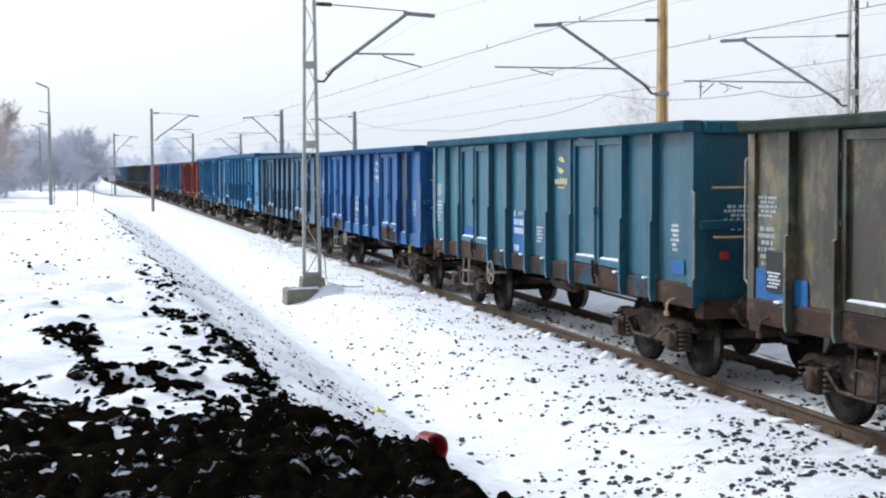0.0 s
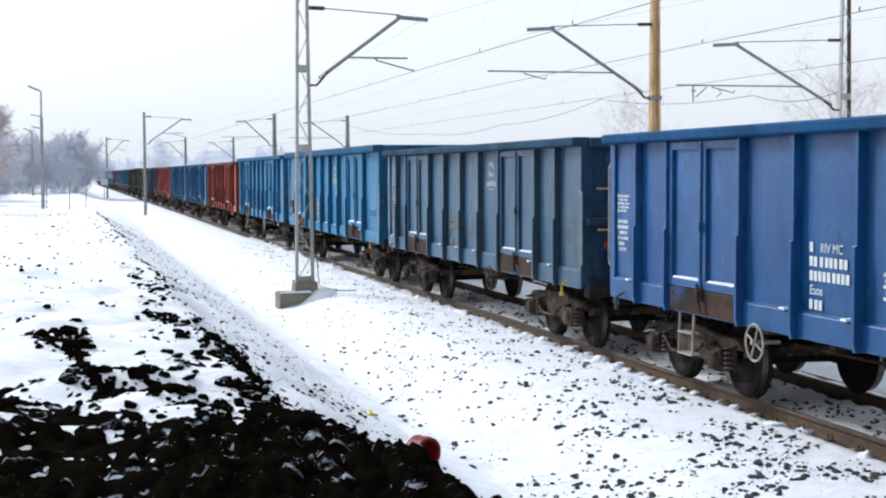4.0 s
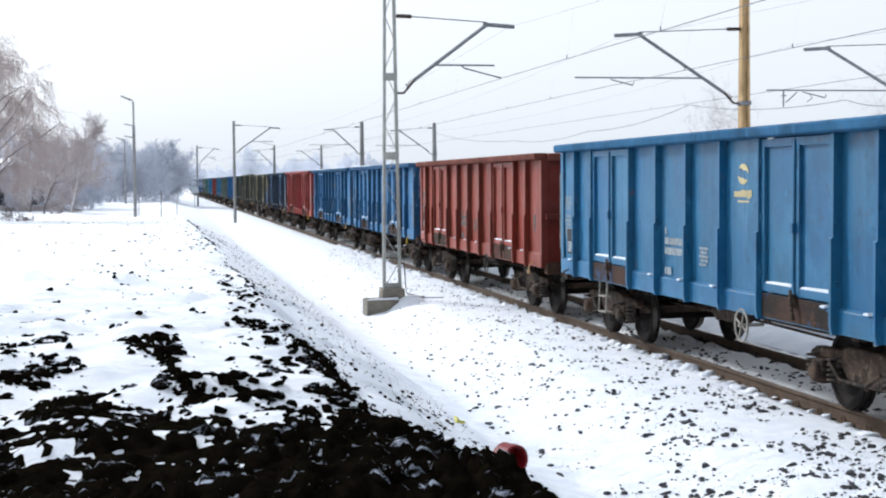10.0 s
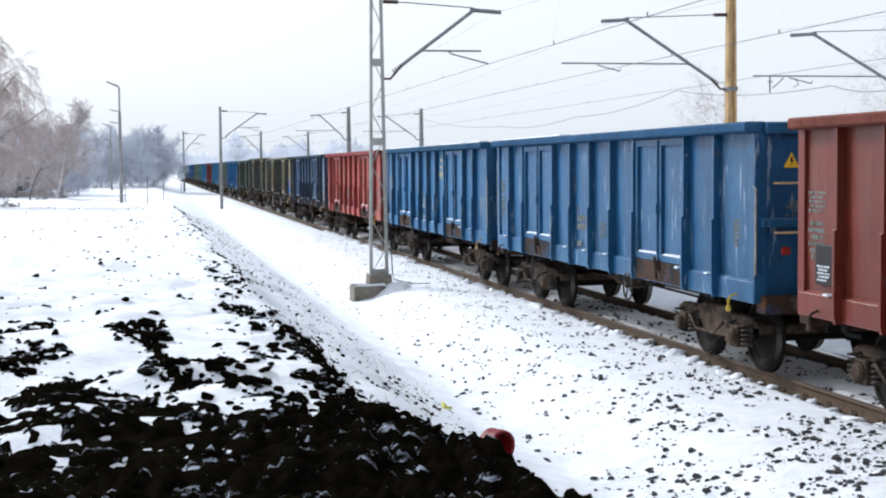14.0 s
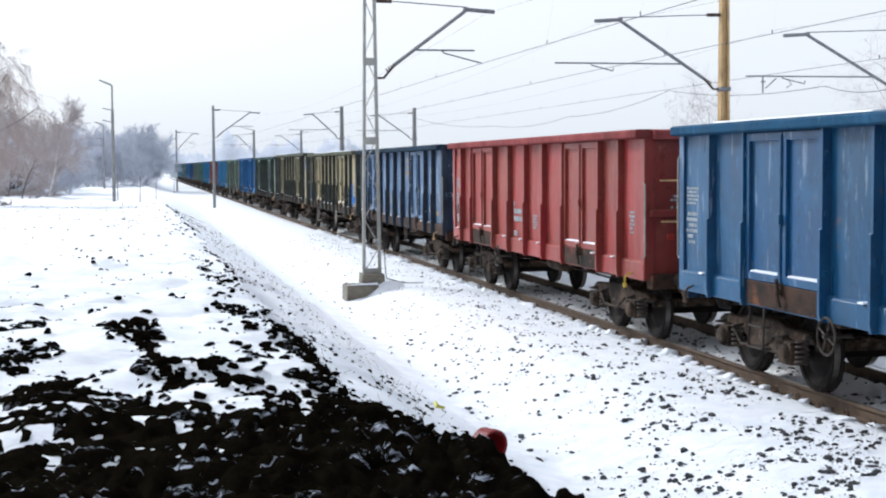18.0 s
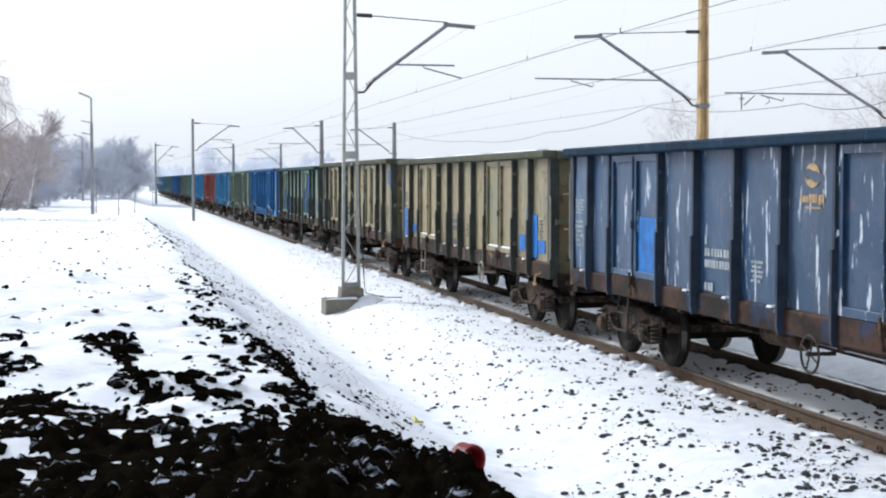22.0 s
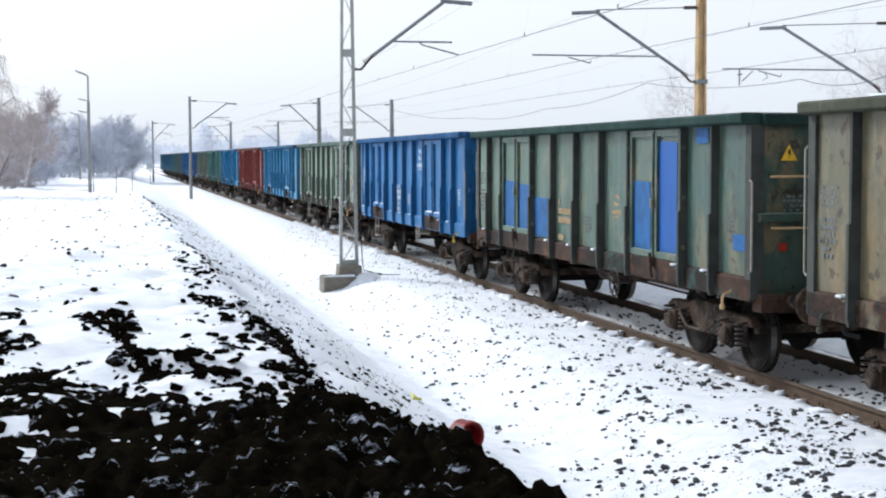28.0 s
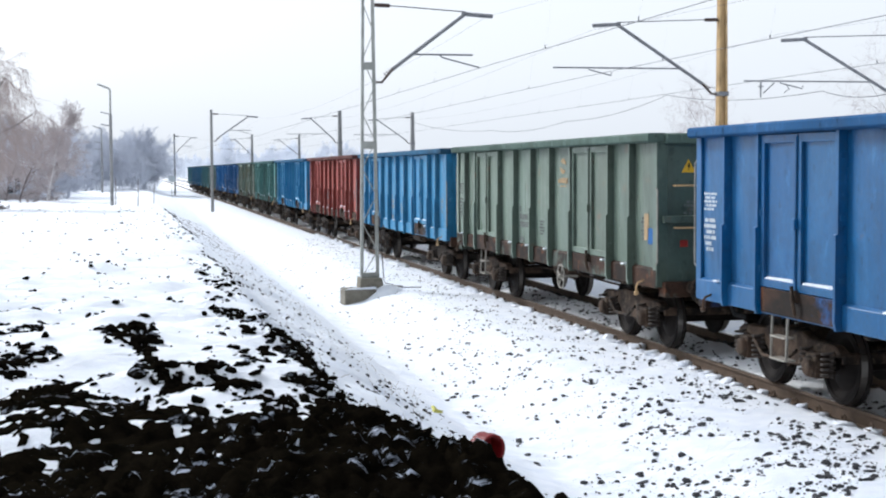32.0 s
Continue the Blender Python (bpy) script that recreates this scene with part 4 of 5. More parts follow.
def stake_mesh():
    """A pressed stake: slim above, wide in its lower half, with a foot at the sill."""
    prof = [(SIDE - 0.02, 0.97), (SIDE + 0.115, 0.97), (SIDE + 0.135, 1.06), (SIDE + 0.135, 1.975), (SIDE + 0.108, 1.985), (SIDE + 0.108, 3.064), (SIDE - 0.02, 3.064)]
    sh = Shape().prism([(-a, b) for a, b in prof], "y", -0.027, 0.027)
    return sh.mesh("stake", 0.003)


def door_mesh(s):
    """One door leaf with a raised frame round a recessed sheet; s is the side on which it hangs."""
    w, a, b = 0.80, 1.30, 3.05
    sh = Shape()
    x0, x1 = -SIDE - 0.045, -SIDE - 0.015
    sh.box(x0 + 0.018, -w / 2, a, x1, w / 2, b)
    for y0, y1, z0, z1 in ((-w / 2, -w / 2 + 0.075, a, b), (w / 2 - 0.075, w / 2, a, b), (-w / 2 + 0.075, w / 2 - 0.075, a, a + 0.09), (-w / 2 + 0.075, w / 2 - 0.075, b - 0.09, b)):
        sh.box(x0 - 0.028, y0, z0, x0 + 0.02, y1, z1)
    return sh.mesh("door_leaf", 0.003)


def side_mesh(w):
    """A pressed side sheet between two stakes, slightly bulged by years of loads."""
    sh = Shape()
    n = 5
    rnd_ = random.Random(int(w * 1000))
    for j in range(n + 1):
        for i in range(n + 1):
            u, v = i / n, j / n
            out = 0.022 * math.sin(math.pi * u) * math.sin(math.pi * v) + rnd_.uniform(-0.004, 0.004) * (0 < i < n) * (0 < j < n)
            sh.v.append((-SIDE - out, (u - 0.5) * w, Z0 + 0.02 + (Z1 - 0.05 - Z0) * v))
    sh.f = [(j * (n + 1) + i, j * (n + 1) + i + 1, (j + 1) * (n + 1) + i + 1, (j + 1) * (n + 1) + i) for j in range(n) for i in range(n)]
    sh.box(-SIDE + 0.012, -w / 2, Z0 + 0.02, -SIDE + 0.03, w / 2, Z1 - 0.03)
    return sh.mesh("side_panel", smooth=False)


ME = {}
ME["stake"] = stake_mesh()
ME["door"] = door_mesh(1)
SIDES = {}
ME["sill"] = Shape().prism([(-SIDE - 0.05, 0.98), (-SIDE - 0.05, 1.24), (-SIDE - 0.005, 1.27), (-SIDE + 0.14, 1.27), (-SIDE + 0.14, 0.98)], "y", -HALF, HALF).mesh("sill", 0.008)
ME["rail"] = Shape().prism([(-RIM + 0.04, 3.065), (-RIM, 3.085), (-RIM - 0.003, 3.18), (-RIM + 0.03, 3.2), (-SIDE + 0.07, 3.2), (-SIDE + 0.07, 3.065)], "y", -HALF - 0.02, HALF + 0.02).mesh("top_rail", 0.008)
ME["endrail"] = Shape().prism([(-HALF - 0.13, 3.05), (-HALF - 0.13, 3.18), (-HALF + 0.05, 3.2), (-HALF + 0.05, 3.05)], "x", -SIDE + 0.075, SIDE - 0.075).mesh("end_rail", 0.008)
ME["end"] = Shape().box(-SIDE, -HALF - 0.003, Z0, SIDE, -HALF + 0.03, 3.05).mesh("end_wall")
ME["endpost"] = Shape().prism([(-HALF - 0.004, 1.05), (-HALF - 0.09, 1.05), (-HALF - 0.12, 1.4), (-HALF - 0.07, 3.04), (-HALF - 0.004, 3.04)], "x", -0.05, 0.05)
ME["endpost"].v = [(v[0], v[1], v[2]) for v in ME["endpost"].v]
ME["endpost"] = ME["endpost"].mesh("end_post", 0.008)
ME["endbeam"] = Shape().box(-1.28, -HALF - 0.1, 1.92, 1.28, -HALF - 0.004, 2.02).mesh("end_beam", 0.008)
ME["corner"] = Shape().prism([(-SIDE - 0.045, -HALF - 0.02), (-SIDE - 0.045, -HALF + 0.14), (-SIDE - 0.002, -HALF + 0.14), (-SIDE - 0.002, -HALF - 0.004), (-SIDE + 0.12, -HALF - 0.004), (-SIDE + 0.12, -HALF - 0.02)], "z", 1.0, 3.063).mesh("corner_post", 0.006)
ME["flap"] = Shape().box(-SIDE - 0.075, -0.86, 1.0, -SIDE - 0.052, 0.86, 1.29).mesh("door_flap", 0.006)
ME["floor"] = Shape().box(-SIDE + 0.03, -HALF + 0.03, 1.16, SIDE - 0.03, HALF - 0.03, 1.24).mesh("floor")
ME["sole"] = Shape().box(-0.28, -HALF - 0.05, 0.82, -0.16, HALF + 0.05, 1.15).box(0.16, -HALF - 0.05, 0.82, 0.28, HALF + 0.05, 1.15).mesh("centre_sill", 0.01)
ME["cross"] = Shape().box(-1.2, -0.07, 0.9, 1.2, 0.07, 1.15).mesh("cross_member", 0.01)
ME["headstock"] = Shape().box(-1.28, -HALF - 0.14, 0.86, 1.28, -HALF + 0.1, 1.08).mesh("headstock", 0.01)
ME["buffer"] = Shape().lathe([(0.09, -HALF - 0.14), (0.1, -HALF - 0.4), (0.075, -HALF - 0.4), (0.075, -HALF - 0.585), (0.2, -HALF - 0.59), (0.22, -HALF - 0.61), (0.2, -HALF - 0.635)], "y", 16).mesh("buffer")
ME["hook"] = Shape().box(-0.05, -HALF - 0.45, 0.98, 0.05, -HALF - 0.14, 1.06).ring(0.1, 0.022, "x", 12, 5, (0, -HALF - 0.45, 0.9)).mesh("coupling", 0.0)
ME["hose"] = Shape().tube([(-0.35, -HALF - 0.14, 0.92), (-0.36, -HALF - 0.28, 0.8), (-0.34, -HALF - 0.42, 0.62), (-0.25, -HALF - 0.56, 0.6)], 0.03, 6).mesh("brake_hose")
ME["step"] = Shape().tube([(-SIDE - 0.02, -0.2, 1.0), (-SIDE - 0.04, -0.2, 0.48), (-SIDE - 0.04, 0.2, 0.48), (-SIDE - 0.02, 0.2, 1.0)], 0.017, 6).box(-SIDE - 0.06, -0.19, 0.47, -SIDE + 0.08, 0.19, 0.49).box(-SIDE - 0.06, -0.19, 0.73, -SIDE + 0.06, 0.19, 0.75).mesh("step")
ME["ring"] = Shape().ring(0.2, 0.014, "x", 24, 6).mesh("wheel_rim")
hw = Shape()
for a in range(4):
    hw.tube([(0, 0, 0), (0, 0.2 * math.cos(a * 1.5708 + 0.4), 0.2 * math.sin(a * 1.5708 + 0.4))], 0.012, 5)
hw.tube([(-0.04, 0, 0), (0.3, 0, 0)], 0.025, 6)
ME["spokes"] = hw.mesh("spokes")
ME["grab"] = Shape().tube([(0, 0.06, 0), (0, 0, 0.04), (0, 0, 1.36), (0, 0.06, 1.4)], 0.014, 6).mesh("grab_rail")
ME["endgrab"] = Shape().tube([(0, 0.07, 0), (0, 0, 0), (0.5, 0, 0), (0.5, 0.07, 0)], 0.014, 6).mesh("grab_rail_end")
ME["bracket"] = Shape().box(-SIDE - 0.165, -0.065, 1.248, -SIDE - 0.03, 0.065, 1.262).box(-SIDE - 0.09, -0.05, 1.21, -SIDE - 0.045, 0.05, 1.245).mesh("bracket")
ME["snowcap"] = Shape().prism([(-0.068, -0.005), (0.068, -0.005), (0.05, 0.022), (-0.045, 0.03)], "x", -SIDE - 0.168, -SIDE - 0.04).mesh("snow_cap", 0.008)
ME["lockrod"] = Shape().tube([(-SIDE - 0.07, 0.0, 1.2), (-SIDE - 0.085, 0.02, 1.5), (-SIDE - 0.085, 0, 3.02)], 0.014, 6).mesh("lock_rod")
ME["latch"] = Shape().box(-SIDE - 0.12, -0.05, 1.18, -SIDE - 0.05, 0.05, 1.32).mesh("door_latch", 0.01)
ME["handle"] = Shape().tube([(-SIDE - 0.12, 0.03, 1.36), (-SIDE - 0.15, -0.05, 1.2), (-SIDE - 0.12, -0.06, 1.04)], 0.022, 6).mesh("handle")
ME["catch"] = Shape().box(-SIDE - 0.125, -0.03, -0.06, -SIDE - 0.06, 0.04, 0.06).mesh("catch", 0.006)
ME["hinge"] = Shape().box(-SIDE - 0.085, -0.045, -0.03, -SIDE - 0.03, 0.045, 0.03).tube([(-SIDE - 0.085, 0, -0.05), (-SIDE - 0.085, 0, 0.05)], 0.016, 6).mesh("hinge")
ME["doorsnow"] = Shape().prism([(-0.31, 1.392), (0.31, 1.392), (0.27, 1.415), (-0.29, 1.425)], "x", -SIDE - 0.066, -SIDE - 0.028).mesh("door_snow")
ME["ballhook"] = Shape().tube([(-SIDE - 0.04, 0, 1.08), (-SIDE - 0.13, 0, 1.04), (-SIDE - 0.16, 0, 0.98), (-SIDE - 0.16, 0, 0.88)], 0.019, 6).lathe([(0.015, 0.82), (0.036, 0.835), (0.036, 0.885), (0.015, 0.9)], "z", 8, (-SIDE - 0.16, 0, 0)).mesh("shunting_hook")
ME["board"] = Shape().box(-SIDE - 0.06, -0.21, 1.36, -SIDE - 0.003, 0.21, 1.8).mesh("notice_board", 0.008)
ME["tank"] = Shape().lathe([(0.02, -0.5), (0.14, -0.47), (0.16, -0.4), (0.16, 0.4), (0.14, 0.47), (0.02, 0.5)], "y", 14, (-0.7, 0, 0.82)).mesh("air_reservoir")
ME["cyl"] = Shape().lathe([(0.06, -0.3), (0.17, -0.28), (0.17, 0.1), (0.05, 0.12), (0.03, 0.5)], "y", 14, (0.5, -0.9, 0.78)).mesh("brake_cylinder")
ME["rod"] = Shape().tube([(-0.4, -3.4, 0.66), (-0.42, -0.4, 0.7), (-0.4, 3.4, 0.66)], 0.02, 5).tube([(0.3, -3.2, 0.62), (0.3, 3.2, 0.62)], 0.02, 5).mesh("brake_rod")

# bogie pieces
sf = Shape()
sf.prism([(-1.33, 0.66), (-1.33, 0.6), (-0.62, 0.6), (-0.5, 0.5), (-0.36, 0.38), (0.36, 0.38), (0.5, 0.5), (0.62, 0.6), (1.33, 0.6), (1.33, 0.66), (1.2, 0.72), (0.6, 0.73), (0.4, 0.79), (-0.4, 0.79), (-0.6, 0.73), (-1.2, 0.72)], "x", -0.07, 0.07)
ME["sideframe"] = sf.mesh("side_frame", 0.018)
ME["axlebox"] = Shape().box(-0.13, -0.13, 0.33, 0.1, 0.13, 0.6).lathe([(0.03, -0.2), (0.1, -0.19), (0.12, -0.15), (0.12, -0.1)], "x", 14, (0, 0, 0.46)).mesh("axle_box", 0.012)
ME["spring"] = Shape().tube([(-0.11 + 0.075 * math.cos(t * 0.7), 0.075 * math.sin(t * 0.7), 0.36 + 0.29 * t / 44) for t in range(45)], 0.017, 5).mesh("coil_spring")
ME["bolster"] = Shape().prism([(-1.05, 0.62), (1.05, 0.62), (1.05, 0.78), (0.35, 0.9), (-0.35, 0.9), (-1.05, 0.78)], "y", -0.2, 0.2).mesh("bolster", 0.012)
ME["bogieend"] = Shape().box(-1.0, -1.33, 0.52, 1.0, -1.25, 0.64).mesh("bogie_end_beam", 0.01)
ME["brakebeam"] = Shape().tube([(-0.8, 0.42, 0.45), (0.8, 0.42, 0.45)], 0.03, 6).box(-0.85, 0.34, 0.28, -0.68, 0.42, 0.62).box(0.68, 0.34, 0.28, 0.85, 0.42, 0.62).mesh("brake_beam")
ME["hanger"] = Shape().tube([(-0.2, -0.58, 0.6), (-0.22, -0.3, 0.44), (-0.22, 0.3, 0.44), (-0.2, 0.58, 0.6)], 0.022, 6).mesh("safety_loop")
ME["axle"] = Shape().lathe([(0.06, -1.1), (0.065, -0.95), (0.09, -0.8), (0.085, -0.5), (0.08, 0), (0.085, 0.5), (0.09, 0.8), (0.065, 0.95), (0.06, 1.1)], "x", 14).mesh("axle")
ME["wheel"] = Shape().lathe([(0.1, -0.12), (0.13, -0.09), (0.30, -0.02), (0.385, -0.05), (0.40, -0.075), (0.455, -0.07), (0.46, 0.03), (0.487, 0.045), (0.485, 0.065), (0.40, 0.065), (0.385, 0.05), (0.30, 0.035), (0.13, 0.07), (0.1, 0.09)], "x", 32).mesh("wheel")
ME["tread"] = Shape().lathe([(0.4605, -0.06), (0.4615, -0.05), (0.4615, 0.015), (0.4605, 0.02)], "x", 32, caps=False).mesh("tread")
mk = Shape()
for i, (a, b) in enumerate(((0.05, 0.40), (0.0, 0.42), (0.1, 0.38), (0.0, 0.44), (0.06, 0.3), (0.1, 0.36))):
    y = a
    r_ = random.Random(i)
    while y < b:
        w_ = r_.uniform(0.035, 0.07)
        mk.box(-0.004, -y - w_, -0.1 * i, 0.0, -y, -0.1 * i + 0.062)
        y += w_ + r_.choice((0.018, 0.018, 0.05))
ME["marks"] = mk.mesh("marking_lines")
tb = Shape()
for i, (a, b) in enumerate(((0.0, 0.42), (0.04, 0.4), (0.0, 0.42), (0.06, 0.42), (0.0, 0.34))):
    y, r_ = a, random.Random(60 + i)
    while y < b - 0.03:
        w_ = min(b - y, r_.uniform(0.03, 0.09))
        tb.box(-0.003, -y - w_, -0.062 * i, 0.0, -y, -0.062 * i + 0.036)
        y += w_ + r_.choice((0.014, 0.03))
ME["table"] = tb.mesh("marking_table")
nm = Shape()
for i, runs in enumerate(((0.0, 0.1), (0.0, 0.13, 0.2, 0.25, 0.3, 0.7), (0.0, 0.72), (), (0.0, 0.2))):
    r_ = random.Random(30 + i)
    for a, b in zip(runs[::2], runs[1::2]):
        y = a
        while y < b:
            nm.box(-0.004, -y - 0.062, -0.145 * i, 0.0, -y, -0.145 * i + 0.1)
            y += r_.choice((0.085, 0.085, 0.1))
ME["number"] = nm.mesh("number_marking")


def letters(words, size):
    """Flat lettering, read along x."""
    cu = bpy.data.curves.new("lettering", "FONT")
    cu.body, cu.size, cu.extrude = words, size, 0.002
    ob = bpy.data.objects.new("lettering", cu)
    scene.collection.objects.link(ob)
    me = bpy.data.meshes.new_from_object(ob.evaluated_get(bpy.context.evaluated_depsgraph_get()))
    bpy.data.objects.remove(ob)
    return me


ON_SIDE = Matrix(((0, 0, -1, 0), (-1, 0, 0, 0), (0, 1, 0, 0), (0, 0, 0, 1)))     # lettering upright on the near side
ME["riv"], ME["eaos"], ME["eanos"] = letters("RIV MC", 0.135), letters("Eaos", 0.14), letters("Eanos", 0.14)
lg = Shape()
for a0 in (0.55, 3.69):
    ring_ = [(0.2 * math.cos(a0 + 2.5 * q / 8), 0.155 * math.sin(a0 + 2.5 * q / 8)) for q in range(9)]
    ring_ += [((0.2 - 0.13 * math.sin(math.pi * q / 8)) * math.cos(a0 + 2.5 * q / 8), (0.155 - 0.1 * math.sin(math.pi * q / 8)) * math.sin(a0 + 2.5 * q / 8)) for q in range(7, 0, -1)]
    lg.prism(ring_, "x", -0.003, 0.001)
ME["logo"] = lg.mesh("emblem")
lb = Shape()
for j, (w_, h_) in enumerate(((0.055, 0.1), (0.06, 0.1), (0.055, 0.1), (0.06, 0.125), (0.06, 0.125), (0.045, 0.125), (0.06, 0.15), (0.055, 0.125))):
    lb.box(-0.003, 0.3 - 0.075 * j - w_, 0.02 - (0.03 if h_ > 0.14 else 0), 0, 0.3 - 0.075 * j, 0.02 - (0.03 if h_ > 0.14 else 0) + h_)
ME["logobar"] = lb.mesh("emblem_bar")
ME["logoline"] = Shape().box(-0.003, -0.22, -0.06, 0, 0.2, -0.035).mesh("emblem_line")
ME["sign"] = Shape().prism([(-0.105, -0.085), (0.105, -0.085), (0.0, 0.105)], "y", -0.012, 0).mesh("warning_panel", 0.004)
ME["bolt"] = Shape().prism([(-0.008, 0.05), (0.018, 0.05), (0.005, 0.014), (0.026, 0.014), (-0.014, -0.062), (0.0, -0.007), (-0.024, -0.007)], "y", -0.016, -0.0125).mesh("warning_symbol")
ME["rimsnow"] = Shape().prism([(-RIM + 0.01, 3.2), (-SIDE + 0.07, 3.2), (-SIDE + 0.05, 3.228), (-RIM + 0.04, 3.222)], "y", -2.0, 2.0).mesh("rim_snow", 0.006)
ME["redlamp"] = Shape().box(-0.06, -0.02, -0.05, 0.06, 0, 0.05).mesh("red_reflector", 0.01)
ME["leafpatch"] = Shape().prism([(-0.42, -0.32), (0.42, -0.32), (0.42, 0.32), (-0.42, 0.31)], "x", -0.0035, 0.0).mesh("paint_patch")
ME["patch"] = Shape().prism([(-0.42, -0.3), (0.1, -0.33), (0.4, -0.31), (0.42, 0.28), (0.2, 0.31), (-0.1, 0.29), (-0.4, 0.31)], "x", -0.0035, 0.0).mesh("paint_patch")


def bogie_parts(wagon, yc):
    """A two-axle bogie: side frames with springs and axle boxes, bolster, brakes, and two turning wheelsets."""
    bg_ = part("bogie", ME["bolster"], M_grime, wagon, m=pose(0, yc, 0))
    for s in (-1, 1):
        flip = pose(0, 0, 0) if s < 0 else pose(0, 0, 0, 0, 0, 180)
        part("side_frame", ME["sideframe"], M_grime, bg_, m=pose(s * 1.0, 0, 0))
        for y in (-0.9, 0.9):
            part("axle_box", ME["axlebox"], M_grime, bg_, m=pose(s * 1.07, y, 0) @ flip)
            for dy in (-0.26, 0.26):
                part("coil_spring", ME["spring"], M_spring, bg_, m=pose(s * 1.0, y + dy, 0) @ flip)
        part("safety_loop", ME["hanger"], M_grime, bg_, m=pose(s * 1.0, 0, 0) @ flip)
    for q in (0, 180):
        part("bogie_end_beam", ME["bogieend"], M_grime, bg_, m=pose(0, 0, 0, 0, 0, q))
        part("brake_beam", ME["brakebeam"], M_grime, bg_, m=pose(0, 0, 0, 0, 0, q))
    for y in (-0.9, 0.9):
        ws = part("wheelset", ME["axle"], M_wheel, wagon, m=pose(0, yc + y, 0.46))
        for s in (-1, 1):
            part("wheel", ME["wheel"], M_wheel, ws, m=pose(s * 0.75, 0, 0, 0, 0, 0 if s < 0 else 180))
            part("tread", ME["tread"], M_tread, ws, m=pose(s * 0.75, 0, 0, 0, 0, 0 if s < 0 else 180))


def open_wagon(build):
    """A four-axle open wagon with steel sides, stakes and two double doors a side."""
    lay = LAYOUTS[build]
    more, stakes, doors = lay["more"], lay["stakes"], (-lay["door"], lay["door"])
    w = thing("open_wagon", "open freight wagon", "freight wagon", "wagons of the train")
    along = Matrix.Diagonal((1, (HALF + more) / HALF, 1, 1))
    edges = (-HALF - more,) + stakes + (HALF + more,)
    leaf_w = (lay["wide"] - 0.09) / 2
    for s in (-1, 1):
        f = pose(0, 0, 0) if s < 0 else pose(0, 0, 0, 0, 0, 180)
        fe = f @ pose(0, -more, 0)
        for a, b in zip(edges, edges[1:]):
            k_ = round(b - a, 3)
            if k_ not in SIDES:
                SIDES[k_] = side_mesh(k_)
            behind = any(abs((a + b) / 2 - y) < 0.2 for y in doors)
            part("side_panel", SIDES[k_], PAINT, w, m=f @ pose(0.1 if behind else 0, (a + b) / 2, 0))
        part("sill", ME["sill"], M_sill, w, m=f @ along)
        for y in doors:
            part("door_flap", ME["flap"], M_sill, w, m=f @ pose(0, y, 0) @ Matrix.Diagonal((1, lay["wide"] / 1.82, 1, 1)))
        part("top_rail", ME["rail"], PAINT, w, m=f @ along)
        for y in stakes:
            part("stake", ME["stake"], PAINT, w, m=f @ pose(0, y, 0))
        for y in doors:
            for dy in (-leaf_w / 2 - 0.008, leaf_w / 2 + 0.008):
                leaf = part("door_leaf", ME["door"], PAINT, w, m=f @ pose(0, y + dy, 0) @ Matrix.Diagonal((1, leaf_w / 0.8, 1, 1)))
                if s < 0:
                    for z in (1.5, 2.15, 2.8):
                        part("hinge", ME["hinge"], PAINT, leaf, m=pose(0, 0.42 if dy > 0 else -0.42, z))
                    part("snow_ledge", ME["doorsnow"], M_snow, leaf)
            lk = part("door_latch", ME["latch"], M_grime, w, m=f @ pose(0, y, 0))
            part("lock_rod", ME["lockrod"], PAINT, lk)
            if s < 0:
                part("handle", ME["handle"], M_grime, lk)
                part("catch", ME["catch"], PAINT, lk, m=pose(0, 0, 2.05))
        for y in stakes if s < 0 else ():
            if min(abs(y - d) for d in doors) > 0.75 * lay["wide"] or y in (doors[0] - lay["wide"] / 2,):
                br = part("bracket", ME["bracket"], PAINT, w, m=f @ pose(0, y + 0.12, 0))
                part("snow_cap", ME["snowcap"], M_snow, br, m=pose(0, 0, 1.263))
        for y in (-5.9 - more, 5.9 + more):
            part("shunting_hook", ME["ballhook"], M_yellow if y < 0 else M_sill, w, m=f @ pose(0, y, 0) @ pose(0, 0, 0.14) @ Matrix.Diagonal((1, 0.9, 0.86, 1)))
        part("step", ME["step"], M_palerail, w, m=f @ pose(0, 3.95 + more, 0))
        hwl = part("handbrake_wheel", ME["spokes"], M_palerail, w, m=f @ pose(-SIDE - 0.12, -2.0, 0.84))
        part("wheel_rim", ME["ring"], M_palerail, hwl)
        end = part("end_wall", ME["end"], PAINT, w, m=fe)
        part("end_rail", ME["endrail"], PAINT, w, m=fe)
        part("headstock", ME["headstock"], M_sill, w, m=fe)
        part("end_beam", ME["endbeam"], PAINT, end)
        for x in (-0.5, 0.5):
            part("end_post", ME["endpost"], PAINT, end, m=pose(x, 0, 0))
        for x in (-0.875, 0.875):
            part("buffer", ME["buffer"], M_grime, w, m=fe @ pose(x, 0, 1.0))
        part("coupling", ME["hook"], M_grime, w, m=fe)
        part("brake_hose", ME["hose"], M_black, w, m=fe)
        part("corner_post", ME["corner"], PAINT, w, m=fe)
        part("corner_post", ME["corner"], PAINT, w, m=fe @ Matrix.Diagonal((-1, 1, 1, 1)))
    # fittings of the end that leads and of the side with the markings
    part("end_grab_rail", ME["endgrab"], M_tan, w, m=pose(-1.12, -HALF - more - 0.1, 2.45))
    part("end_grab_rail", ME["endgrab"], M_tan, w, m=pose(-1.12, -HALF - more - 0.15, 1.85))
